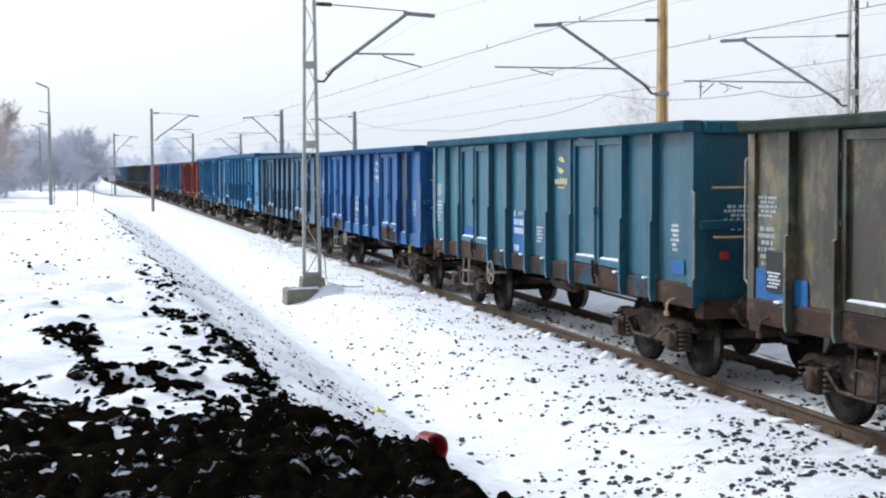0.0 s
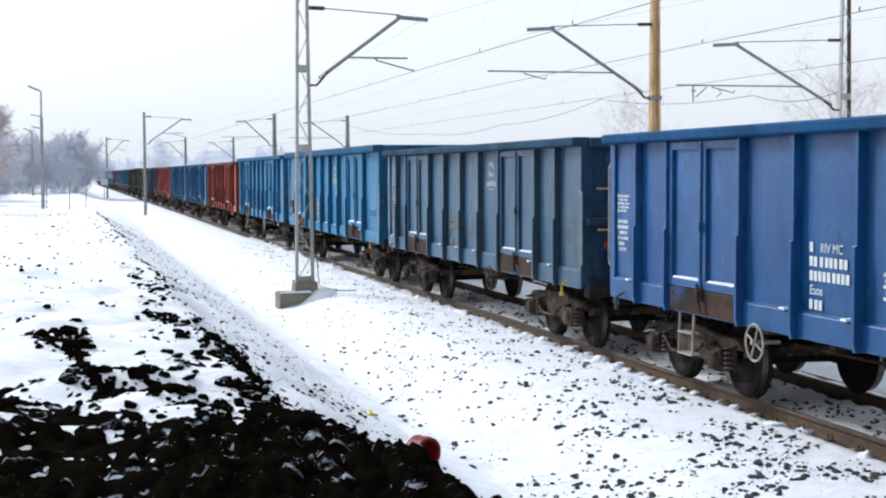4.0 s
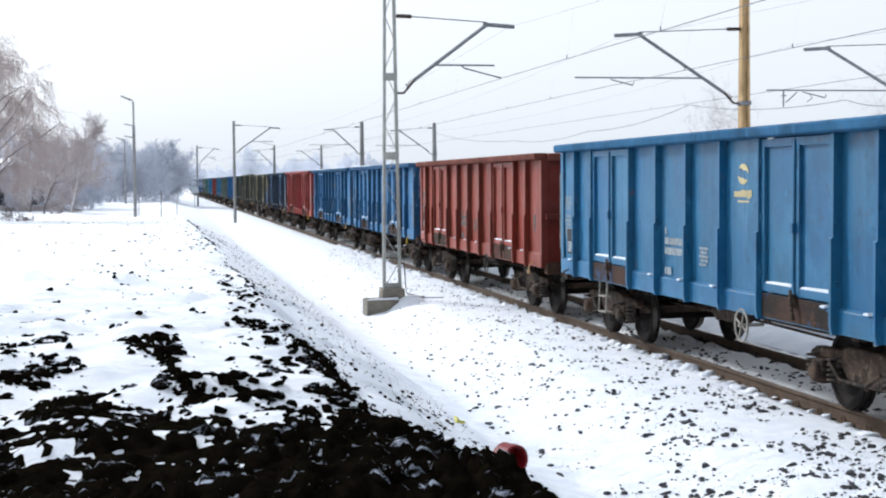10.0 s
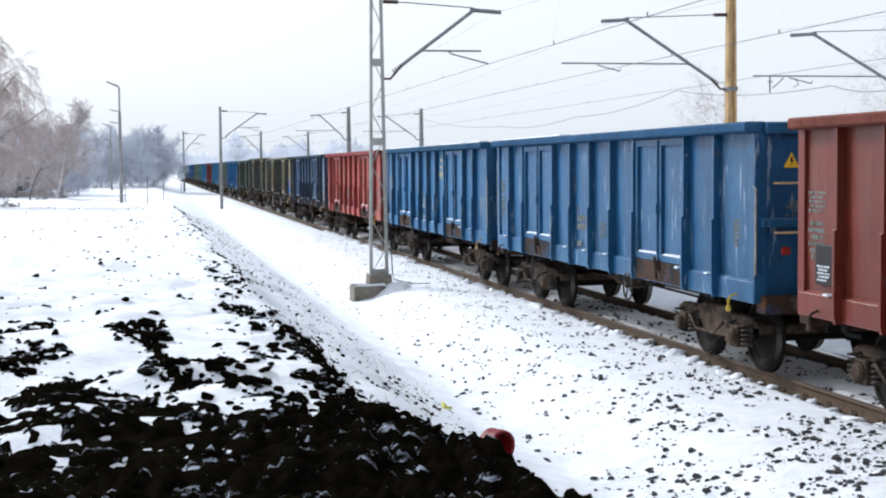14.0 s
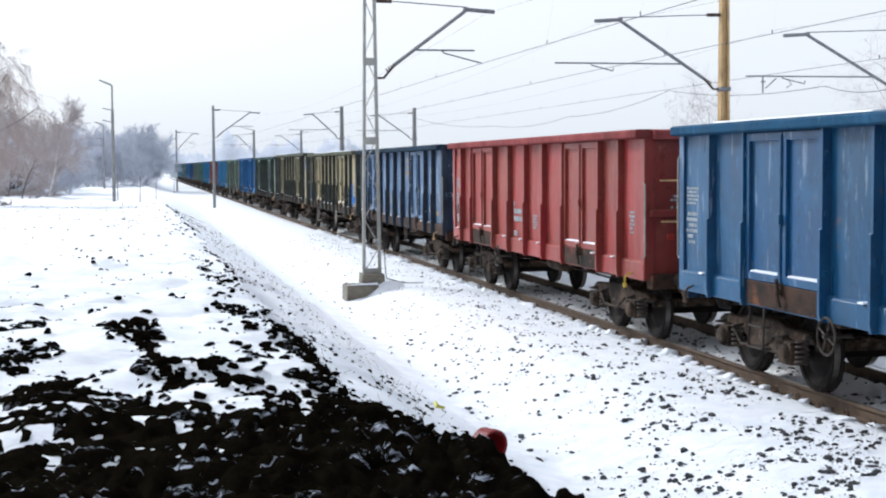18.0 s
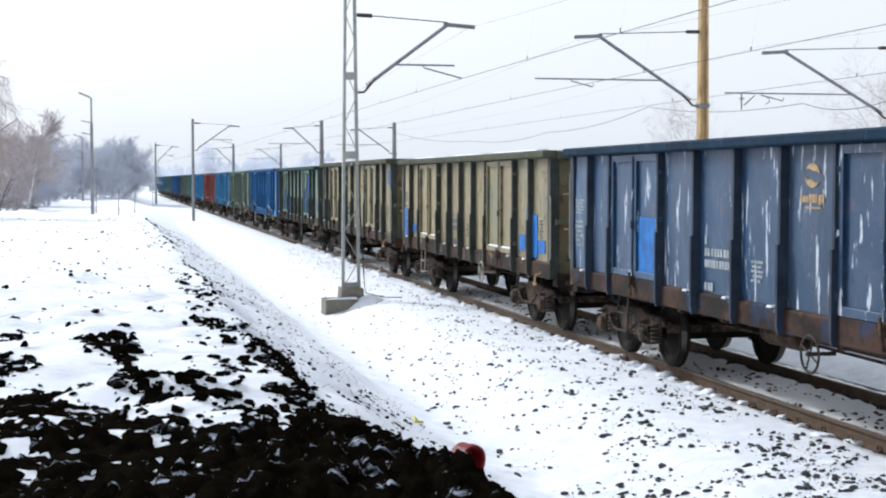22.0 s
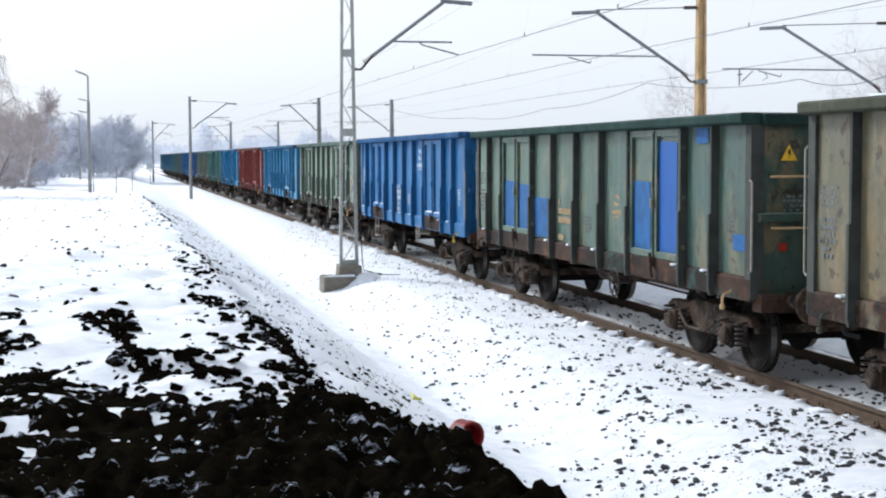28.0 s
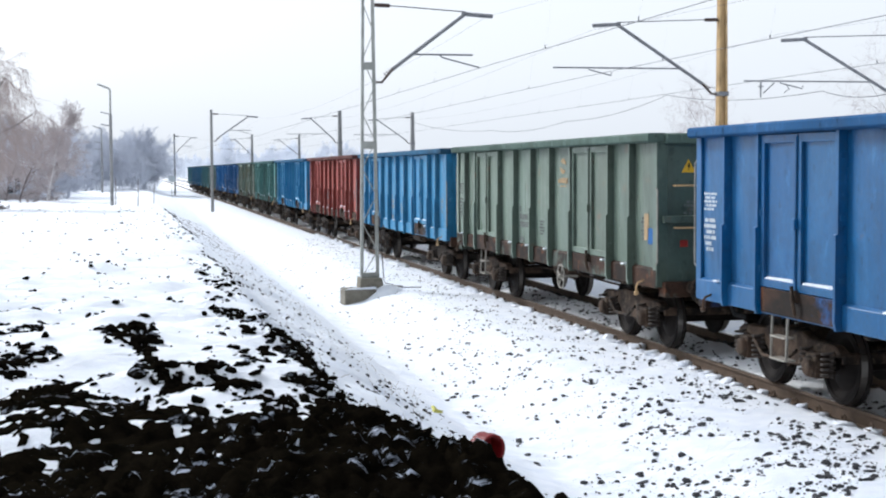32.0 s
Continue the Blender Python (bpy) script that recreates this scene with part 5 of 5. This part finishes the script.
    part("corner_grab_rail", ME["grab"], M_palerail, w, m=pose(-SIDE - 0.05, -HALF - more - 0.06, 1.32) @ Matrix.Diagonal((1, 1, 0.78, 1)))
    part("corner_grab_rail", ME["grab"], M_palerail, w, m=pose(-SIDE - 0.02, HALF + more + 0.12, 1.4) @ Matrix.Diagonal((1, -1, 1, 1)))
    part("red_reflector", ME["redlamp"], M_reddot, w, m=pose(-0.95, -HALF - more - 0.004, 1.62))
    sgn = part("warning_panel", ME["sign"], M_sign_yellow, w, m=pose(-0.88, -HALF - more - 0.004, 2.72))
    part("warning_symbol", ME["bolt"], M_black, sgn)
    part("end_marking", ME["marks"], M_white, w, m=pose(-0.95, -HALF - more - 0.0045, 2.2, 0, 0, 90) @ Matrix.Diagonal((1, 0.9, 0.55, 1)))
    part("number_marking", ME["number"], M_white, w, m=pose(-SIDE - 0.023, stakes[len(stakes) // 2 + 1] - 0.22, 1.88))
    part("class_marking", ME["eaos"], M_white, w, m=pose(-SIDE - 0.023, stakes[len(stakes) // 2 + 1] - 0.22, 1.45) @ ON_SIDE)
    part("traffic_marking", ME["riv"], M_white, w, m=pose(-SIDE - 0.023, stakes[len(stakes) // 2 + 1] - 0.42, 1.88) @ ON_SIDE)
    far = HALF + more - 0.2
    part("load_table", ME["table"], M_white, w, m=pose(-SIDE - 0.021, far, 2.35) @ Matrix.Diagonal((1, 1.0, 0.8, 1)))
    part("side_marking", ME["marks"], M_white, w, m=pose(-SIDE - 0.021, far, 2.0) @ Matrix.Diagonal((1, 0.8, 0.75, 1)))
    part("side_marking", ME["marks"], M_white, w, m=pose(-SIDE - 0.021, -5.72 - more, 1.95) @ Matrix.Diagonal((1, 0.5, 0.6, 1)))
    part("inspection_mark", ME["table"], M_white, w, m=pose(-SIDE - 0.023, -0.35, 1.72) @ Matrix.Diagonal((1, 0.75, 0.9, 1)))
    em = part("emblem", ME["logo"], M_cream, w, m=pose(-SIDE - 0.023, stakes[2] + (0.68 if more else 0.62), 2.74) @ Matrix.Diagonal((1, 0.85, 0.85, 1)))
    part("emblem_bar", ME["logobar"], M_cream, em, m=pose(0, 0, -0.36) @ Matrix.Diagonal((1, 1.1, 0.85, 1)))
    part("emblem_line", ME["logoline"], M_cream, em, m=pose(0, 0, -0.36))
    nb = part("notice_board", ME["board"], M_black, w, m=pose(0, 5.75 + more, 0))
    part("notice_marks", ME["table"], M_white, nb, m=pose(-SIDE - 0.061, 0.16, 1.55) @ Matrix.Diagonal((1, 0.7, 0.6, 1)))
    part("floor", ME["floor"], M_sill, w, m=along)
    part("centre_sill", ME["sole"], M_grime, w, m=along)
    for y in (-4.5, -2.2, -0.8, 0.8, 2.2, 4.5):
        part("cross_member", ME["cross"], M_grime, w, m=pose(0, y, 0))
    part("air_reservoir", ME["tank"], M_grime, w)
    part("brake_cylinder", ME["cyl"], M_grime, w)
    part("brake_rod", ME["rod"], M_grime, w)
    for y in (-4.5 - more, 4.38 + more):
        bogie_parts(w, y)
    return w


# colour, faded colour, rust, dirt, words for the label, then scratch
LIVERY = [
    ((60, 60, 50), (76, 74, 62), 0.5, 0.7, "dark olive, grimy", 0),
    ((44, 112, 144), (74, 120, 138), 0.26, 0.5, "teal, faded and rust-spotted", 0),
    ((4, 98, 176), (8, 110, 180), 0.0, 0.25, "bright blue, freshly painted", 0),
    ((42, 82, 128), (78, 98, 120), 0.15, 0.45, "dull slate-blue", 0),
    ((46, 116, 176), (66, 134, 180), 0.05, 0.3, "light sky-blue", 0),
    ((62, 130, 190), (86, 144, 190), 0.05, 0.25, "mid-blue", 0),
    ((160, 66, 50), (136, 70, 58), 0.29, 0.45, "rusty red-brown", 0),
    ((50, 106, 168), (66, 116, 164), 0.1, 0.4, "worn mid-blue", 0.3),
    ((38, 104, 160), (54, 112, 160), 0.1, 0.4, "worn mid-blue", 0.2),
    ((206, 82, 88), (166, 94, 84), 0.08, 0.25, "crimson red with brown patches", 0),
    ((44, 84, 132), (88, 104, 134), 0.22, 0.5, "scratched navy-blue", 0.85),
    ((168, 166, 140), (186, 172, 138), 0.4, 0.4, "weathered olive-grey", 0),
    ((150, 148, 126), (150, 142, 116), 0.42, 0.5, "weathered dark olive-grey", 0),
    ((78, 116, 112), (98, 116, 104), 0.38, 0.5, "grey-green and teal", 0),
    ((60, 122, 196), (70, 130, 192), 0.03, 0.25, "clean mid-blue", 0),
    ((130, 150, 140), (124, 138, 126), 0.28, 0.45, "faded grey-green", 0),
    ((66, 128, 180), (84, 136, 176), 0.05, 0.35, "pale blue", 0),
    ((138, 64, 62), (124, 68, 62), 0.25, 0.4, "rusty red-brown", 0),
    ((58, 124, 178), (76, 134, 176), 0.1, 0.35, "mid-blue", 0),
    ((74, 122, 122), (88, 122, 118), 0.2, 0.5, "teal-green", 0),
    ((98, 116, 110), (106, 116, 106), 0.3, 0.5, "grey-green", 0),
    ((44, 84, 140), (56, 92, 138), 0.1, 0.4, "dark blue", 0),
    ((52, 104, 168), (66, 112, 164), 0.1, 0.4, "mid-blue", 0),
    ((94, 122, 122), (102, 120, 116), 0.2, 0.5, "grey-teal", 0),
    ((70, 118, 130), (84, 122, 126), 0.2, 0.5, "teal", 0),
    ((60, 108, 150), (72, 114, 146), 0.1, 0.4, "dull blue", 0),
    ((56, 100, 140), (68, 106, 138), 0.1, 0.4, "dull blue", 0),
    ((72, 122, 138), (84, 126, 136), 0.15, 0.45, "teal-blue", 0),
]
# paint patches: wagon, place along it, height, width, height of patch, material
PATCHES = [
    (0, 6.0, 1.42, 0.75, 0.36, M_bluepatch), (0, 5.3, 1.38, 0.4, 0.3, M_bluepatch), (1, 0.6, 1.6, 0.85, 0.66, M_bluepatch), (1, -5.9, 1.46, 0.45, 0.2, M_bluepatch),
    (11, -4.65, 1.55, 0.4, 0.3, M_skypatch), (11, -5.08, 1.75, 0.3, 1.0, M_skypatch), (11, -5.45, 1.7, 0.3, 0.8, M_skypatch), (11, -5.85, 1.52, 0.42, 0.24, M_skypatch),
    (11, 6.1, 1.6, 0.3, 0.75, M_skypatch), (11, 5.0, 1.5, 0.4, 0.2, M_skypatch), (13, 2.0, 1.65, 0.8, 0.7, M_bluepatch), (13, -6.1, 1.66, 0.4, 0.2, M_bluepatch), (13, -4.95, 2.95, 0.4, 0.2, M_bluepatch),
    (12, -6.05, 2.75, 0.3, 0.4, M_bluepatch), (15, -5.95, 1.85, 0.18, 0.4, M_tanpatch), (15, -6.15, 1.72, 0.3, 0.24, M_bluepatch),
    (4, -6.3, 1.7, 0.7, 0.16, M_bluepatch), (10, -5.8, 1.5, 0.3, 0.12, M_tanpatch),
]
# door leaves painted over: wagon, place along it, height, height of patch, material
LEAVES = [(13, 4.05, 1.75, 1.0, M_bluepatch), (13, 3.1, 1.75, 0.9, M_bluepatch), (13, -2.83, 1.85, 1.0, M_bluepatch), (13, -3.78, 2.15, 1.5, M_deepblue), (10, 3.05, 1.78, 0.78, M_skypatch), (1, 3.7, 1.5, 0.2, M_deepblue)]
# chalk and spray scrawls: wagon, place along it, height, size
SCRAWLS = [(12, -5.85, 2.0, 0.75), (12, 0.85, 1.95, 0.5), (12, -1.85, 2.6, 0.55), (11, -1.5, 2.5, 0.4)]


TONE, HAZED = 0.31, 0.54        # the paints are older and darker than their names; haze is painted into the last wagons' paler tone


def wagon_paint(i):
    c, fd, rust, dirt, words, scr = LIVERY[i]
    def old(q):
        r, g, b = (v * (TONE if i < 16 else HAZED) for v in srgb(*q)[:3])
        mid = (r + g + b) / 3
        r, g, b = (max(0.004, mid + 1.22 * (v - mid)) for v in (r, g, b))
        return (r * 0.95, g * (1.22 if b > 3 * g else 1.08), b, 1) if b > g * 1.5 else (r, g, b, 1)
    c, fd = old(c), old(fd)
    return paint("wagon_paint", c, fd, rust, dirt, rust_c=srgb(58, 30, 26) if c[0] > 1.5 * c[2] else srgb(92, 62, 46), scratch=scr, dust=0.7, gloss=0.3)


def rusty_sill(i):
    """A bare sill: black grime, grey remains of paint and orange rust."""
    m = Mat("rusty_sill", 0.75, 0.0, 0.12)
    old = tuple(0.4 * v for v in srgb(*LIVERY[i][0])[:3]) + (1,)
    col = m.mix(m.ramp(m.noise(1.1, 5, 0.65, (1, 0.7, 1.5)), 0.42, 0.58), srgb(30, 25, 22), srgb(60, 43, 34))
    col = m.mix(m.ramp(m.noise(2.6, 6, 0.7), 0.57, 0.66, 0.0, 0.7), col, srgb(104, 66, 44))
    col = m.mix(m.ramp(m.noise(0.8, 5, 0.7), 0.54, 0.62, 0.0, 0.7), col, old)
    col = m.mix(m.ramp(m.noise(7.0, 5, 0.7), 0.55, 0.66, 0.0, 0.75), col, srgb(24, 21, 20))
    m.color(col)
    m.bump(m.noise(14.0, 5), 0.35, 0.008)
    return m.m


def rim_paint(i):
    """The top rail, dulled by dust from the loads."""
    k_ = 0.55 if i in (10, 11, 12, 13) else 1.0
    c = tuple(k_ * (0.26 * a + 0.08 * b) for a, b in zip(srgb(*LIVERY[i][0])[:3], srgb(84, 128, 120)[:3])) + (1,)
    return paint("rim_paint", c, tuple(v * 1.25 for v in c[:3]) + (1,), 0.3 * LIVERY[i][2], 0.35, gloss=0.04)


BROWN_SILL = (0, 1, 10, 11, 12, 13, 15, 17, 19, 20, 23)
WITH_EMBLEM = {1: M_cream, 2: M_white, 3: M_oldwhite, 4: M_cream, 5: M_cream, 8: M_cream, 10: M_tanpatch, 12: M_tanpatch, 13: M_tanpatch, 14: M_white, 15: M_tanpatch}
LETTERED = {1: "eaos", 2: "eaos", 14: "eaos", 4: "eanos"}
SNOWY_RIM = {8: (-4.2, 3.0), 11: (-4.0, -1.0, 2.2), 7: (3.5,), 12: (3.0,), 18: (0.0,)}
START, SPEED = 0.99, 6.105      # coupling before the first wagon at 0 s, metres a second
LONG, EXTRA = 4, 1.36           # one longer wagon of another build
BUILD = {1: "close", 7: "close", 8: "close", 11: "close", 18: "close", 4: "long"}
SLACK = {1: 0.2, 2: 0.17, 3: 0.08, 4: -0.08, 6: 0.12, 7: 0.05, 8: -0.23, 9: -0.1, 10: -0.1, 11: -0.23, 12: 0.13, 13: 0.28, 14: 0.08, 15: 0.3}     # play of the couplings
TALL = {1: 1.03, 4: 1.056, 5: 1.053, 12: 1.03, 14: 1.012}                                    # taller bodies
PALE_WHEEL = (1, 2, 4, 5, 11, 14, 15)
train, templates = [], {}
for i in range(len(LIVERY)):
    kind_ = BUILD.get(i, "usual")
    if kind_ in templates:
        w = copy_thing(templates[kind_], pose(TRACK, 0, 0))
    else:
        w = templates[kind_] = open_wagon(kind_)
    train.append(w)
for i, w in enumerate(train):
    pm, sm_, rm = wagon_paint(i), rusty_sill(i), rim_paint(i)
    words = LIVERY[i][4]
    if i in TALL:
        up = pose(0, 0, 1) @ Matrix.Diagonal((1, 1, TALL[i], 1)) @ pose(0, 0, -1)
        for o in w.children:
            if o.name.startswith(("side_panel", "top_rail", "end_rail", "stake", "door_leaf", "door_latch", "end_wall", "corner_post")):
                o.matrix_basis = up @ o.matrix_basis
            if i == LONG and o.name.startswith(("top_rail", "end_rail")):
                o.matrix_basis = pose(0, 0, -3.18 * 0.3) @ Matrix.Diagonal((1, 1, 1.3, 1)) @ o.matrix_basis
    if i in (1, 2, 4, 8, 9, 12, 16, 18, 21):
        for o in w.children:
            if o.name.startswith("handbrake_wheel"):
                o.location.y = -o.location.y
    w["label"] = f"{words} open freight wagon on the rails"
    for o in w.children_recursive:
        if o.type != "MESH":
            continue
        slot = o.material_slots[0]
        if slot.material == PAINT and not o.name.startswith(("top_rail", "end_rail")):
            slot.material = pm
        elif o.name.startswith(("top_rail", "end_rail")):
            slot.material = rm
        elif o.name.startswith("sill"):
            slot.material = sm_ if i in BROWN_SILL else pm
        elif o.name.startswith(("headstock", "door_flap")):
            slot.material = sm_
        elif o.name.startswith("emblem") and i in WITH_EMBLEM:
            slot.material = WITH_EMBLEM[i]
        elif o.name.startswith(("number_", "side_marking", "load_table", "end_marking", "inspection")):
            slot.material = M_white if i in (1, 2, 14) else M_tanpatch if i == 13 and o.name.startswith("number_") else M_faint if i in (3, 6, 7, 11, 12, 13, 15) else M_oldwhite
            tagged(o, kind="stuff")
        elif o.name.startswith("shunting_hook") and slot.material == M_yellow:
            slot.material = M_yellow if i in (2, 3, 5, 7, 9, 14) else M_tan
        elif o.name.startswith(("handbrake", "wheel_rim", "step")):
            slot.material = M_palerail if i in PALE_WHEEL else M_spring
    for o in list(w.children_recursive):
        gone = ((o.name.startswith("emblem") and i not in WITH_EMBLEM) or (o.name.startswith("notice") and i not in (0, 4, 5, 6, 9))
                or (o.name.startswith("snow_ledge") and i in (10, 12, 13, 15)) or (o.name.startswith("warning") and i not in (5, 7, 10, 11, 13, 14, 15, 20)) or (o.name.startswith(("class_", "traffic_")) and i not in LETTERED))
        gone = gone or (i == 6 and o.name.startswith(("end_grab", "corner_grab")))
        if gone:
            bpy.data.objects.remove(o)
        elif o.name.startswith("class_") and LETTERED[i] == "eanos":
            ME["eanos"].materials.append(M_white)
            o.data = ME["eanos"]
    for y in SNOWY_RIM.get(i, ()):
        part("rim_snow", ME["rimsnow"], M_snow, w, m=pose(0, y, (TALL.get(i, 1) - 1) * 2.2))
for o in train[13].children:
    if o.name.startswith("emblem"):
        o.location.z -= 0.7
        o.scale = (1, 0.6, 0.6)
for i in (10, 11, 12, 13):
    for o in train[i].children:
        if o.name.startswith(("stake", "corner_post")):
            o.material_slots[0].material = M_stake if i == 10 else M_greystake
# one side panel in a darker slate grey
for o in train[2].children:
    if o.name.startswith("side_panel") and abs(o.location.y + 4.91) < 0.1 and o.location.x < 0.5:
        o.material_slots[0].material = M_slate
for i, y, z, a, b, mat in PATCHES:
    part("paint_patch", ME["patch"], mat, train[i], m=pose(-SIDE - 0.022, y, z) @ Matrix.Diagonal((1, a / 0.84, b / 0.64, 1)))
for i, y, z, b, mat in LEAVES:
    part("paint_patch", ME["leafpatch"], mat, train[i], m=pose(-SIDE - 0.031, y, z) @ Matrix.Diagonal((1, 0.76 / 0.84, b / 0.64, 1)))
for i, y, z, k in SCRAWLS:
    r_ = random.Random(i * 7 + int(y * 10))
    sh = Shape()
    for _ in range(9):
        q = Vector((0, r_.uniform(-0.4, 0.4), r_.uniform(-0.45, 0.45))) * k
        sh.tube([q, q + Vector((0, r_.uniform(-0.2, 0.2), r_.uniform(-0.3, 0.3))) * k, q + Vector((0, r_.uniform(-0.3, 0.3), r_.uniform(-0.2, 0.2))) * k], 0.009, 4)
    sh.v = [(max(-0.003, min(0.003, v[0])), v[1], v[2]) for v in sh.v]
    part("scrawl", sh.mesh("scrawl"), M_cream, train[i], m=pose(-SIDE - 0.024, y, z))


def motions():
    """The train rolls past at a steady speed, and its wheels turn."""
    fine = [0.1 * j for j in range(321)]
    for i, w in enumerate(train):
        y = START + (i + 0.5) * PITCH + (0 if i < LONG else EXTRA / 2 if i == LONG else EXTRA) + SLACK.get(i, 0.0 if i < 16 else 0.2)
        walk(w, [(t, pose(TRACK, y - SPEED * t, 0)) for t in range(0, 33, 2)])
        if i > 17:
            continue
        for o in w.children:
            if o.name.startswith("wheelset"):
                p = o.matrix_basis.translation.copy()
                walk(o, [(t, pose(p.x, p.y, p.z, math.degrees(SPEED * t / 0.46), 0, 0)) for t in fine])


motions()
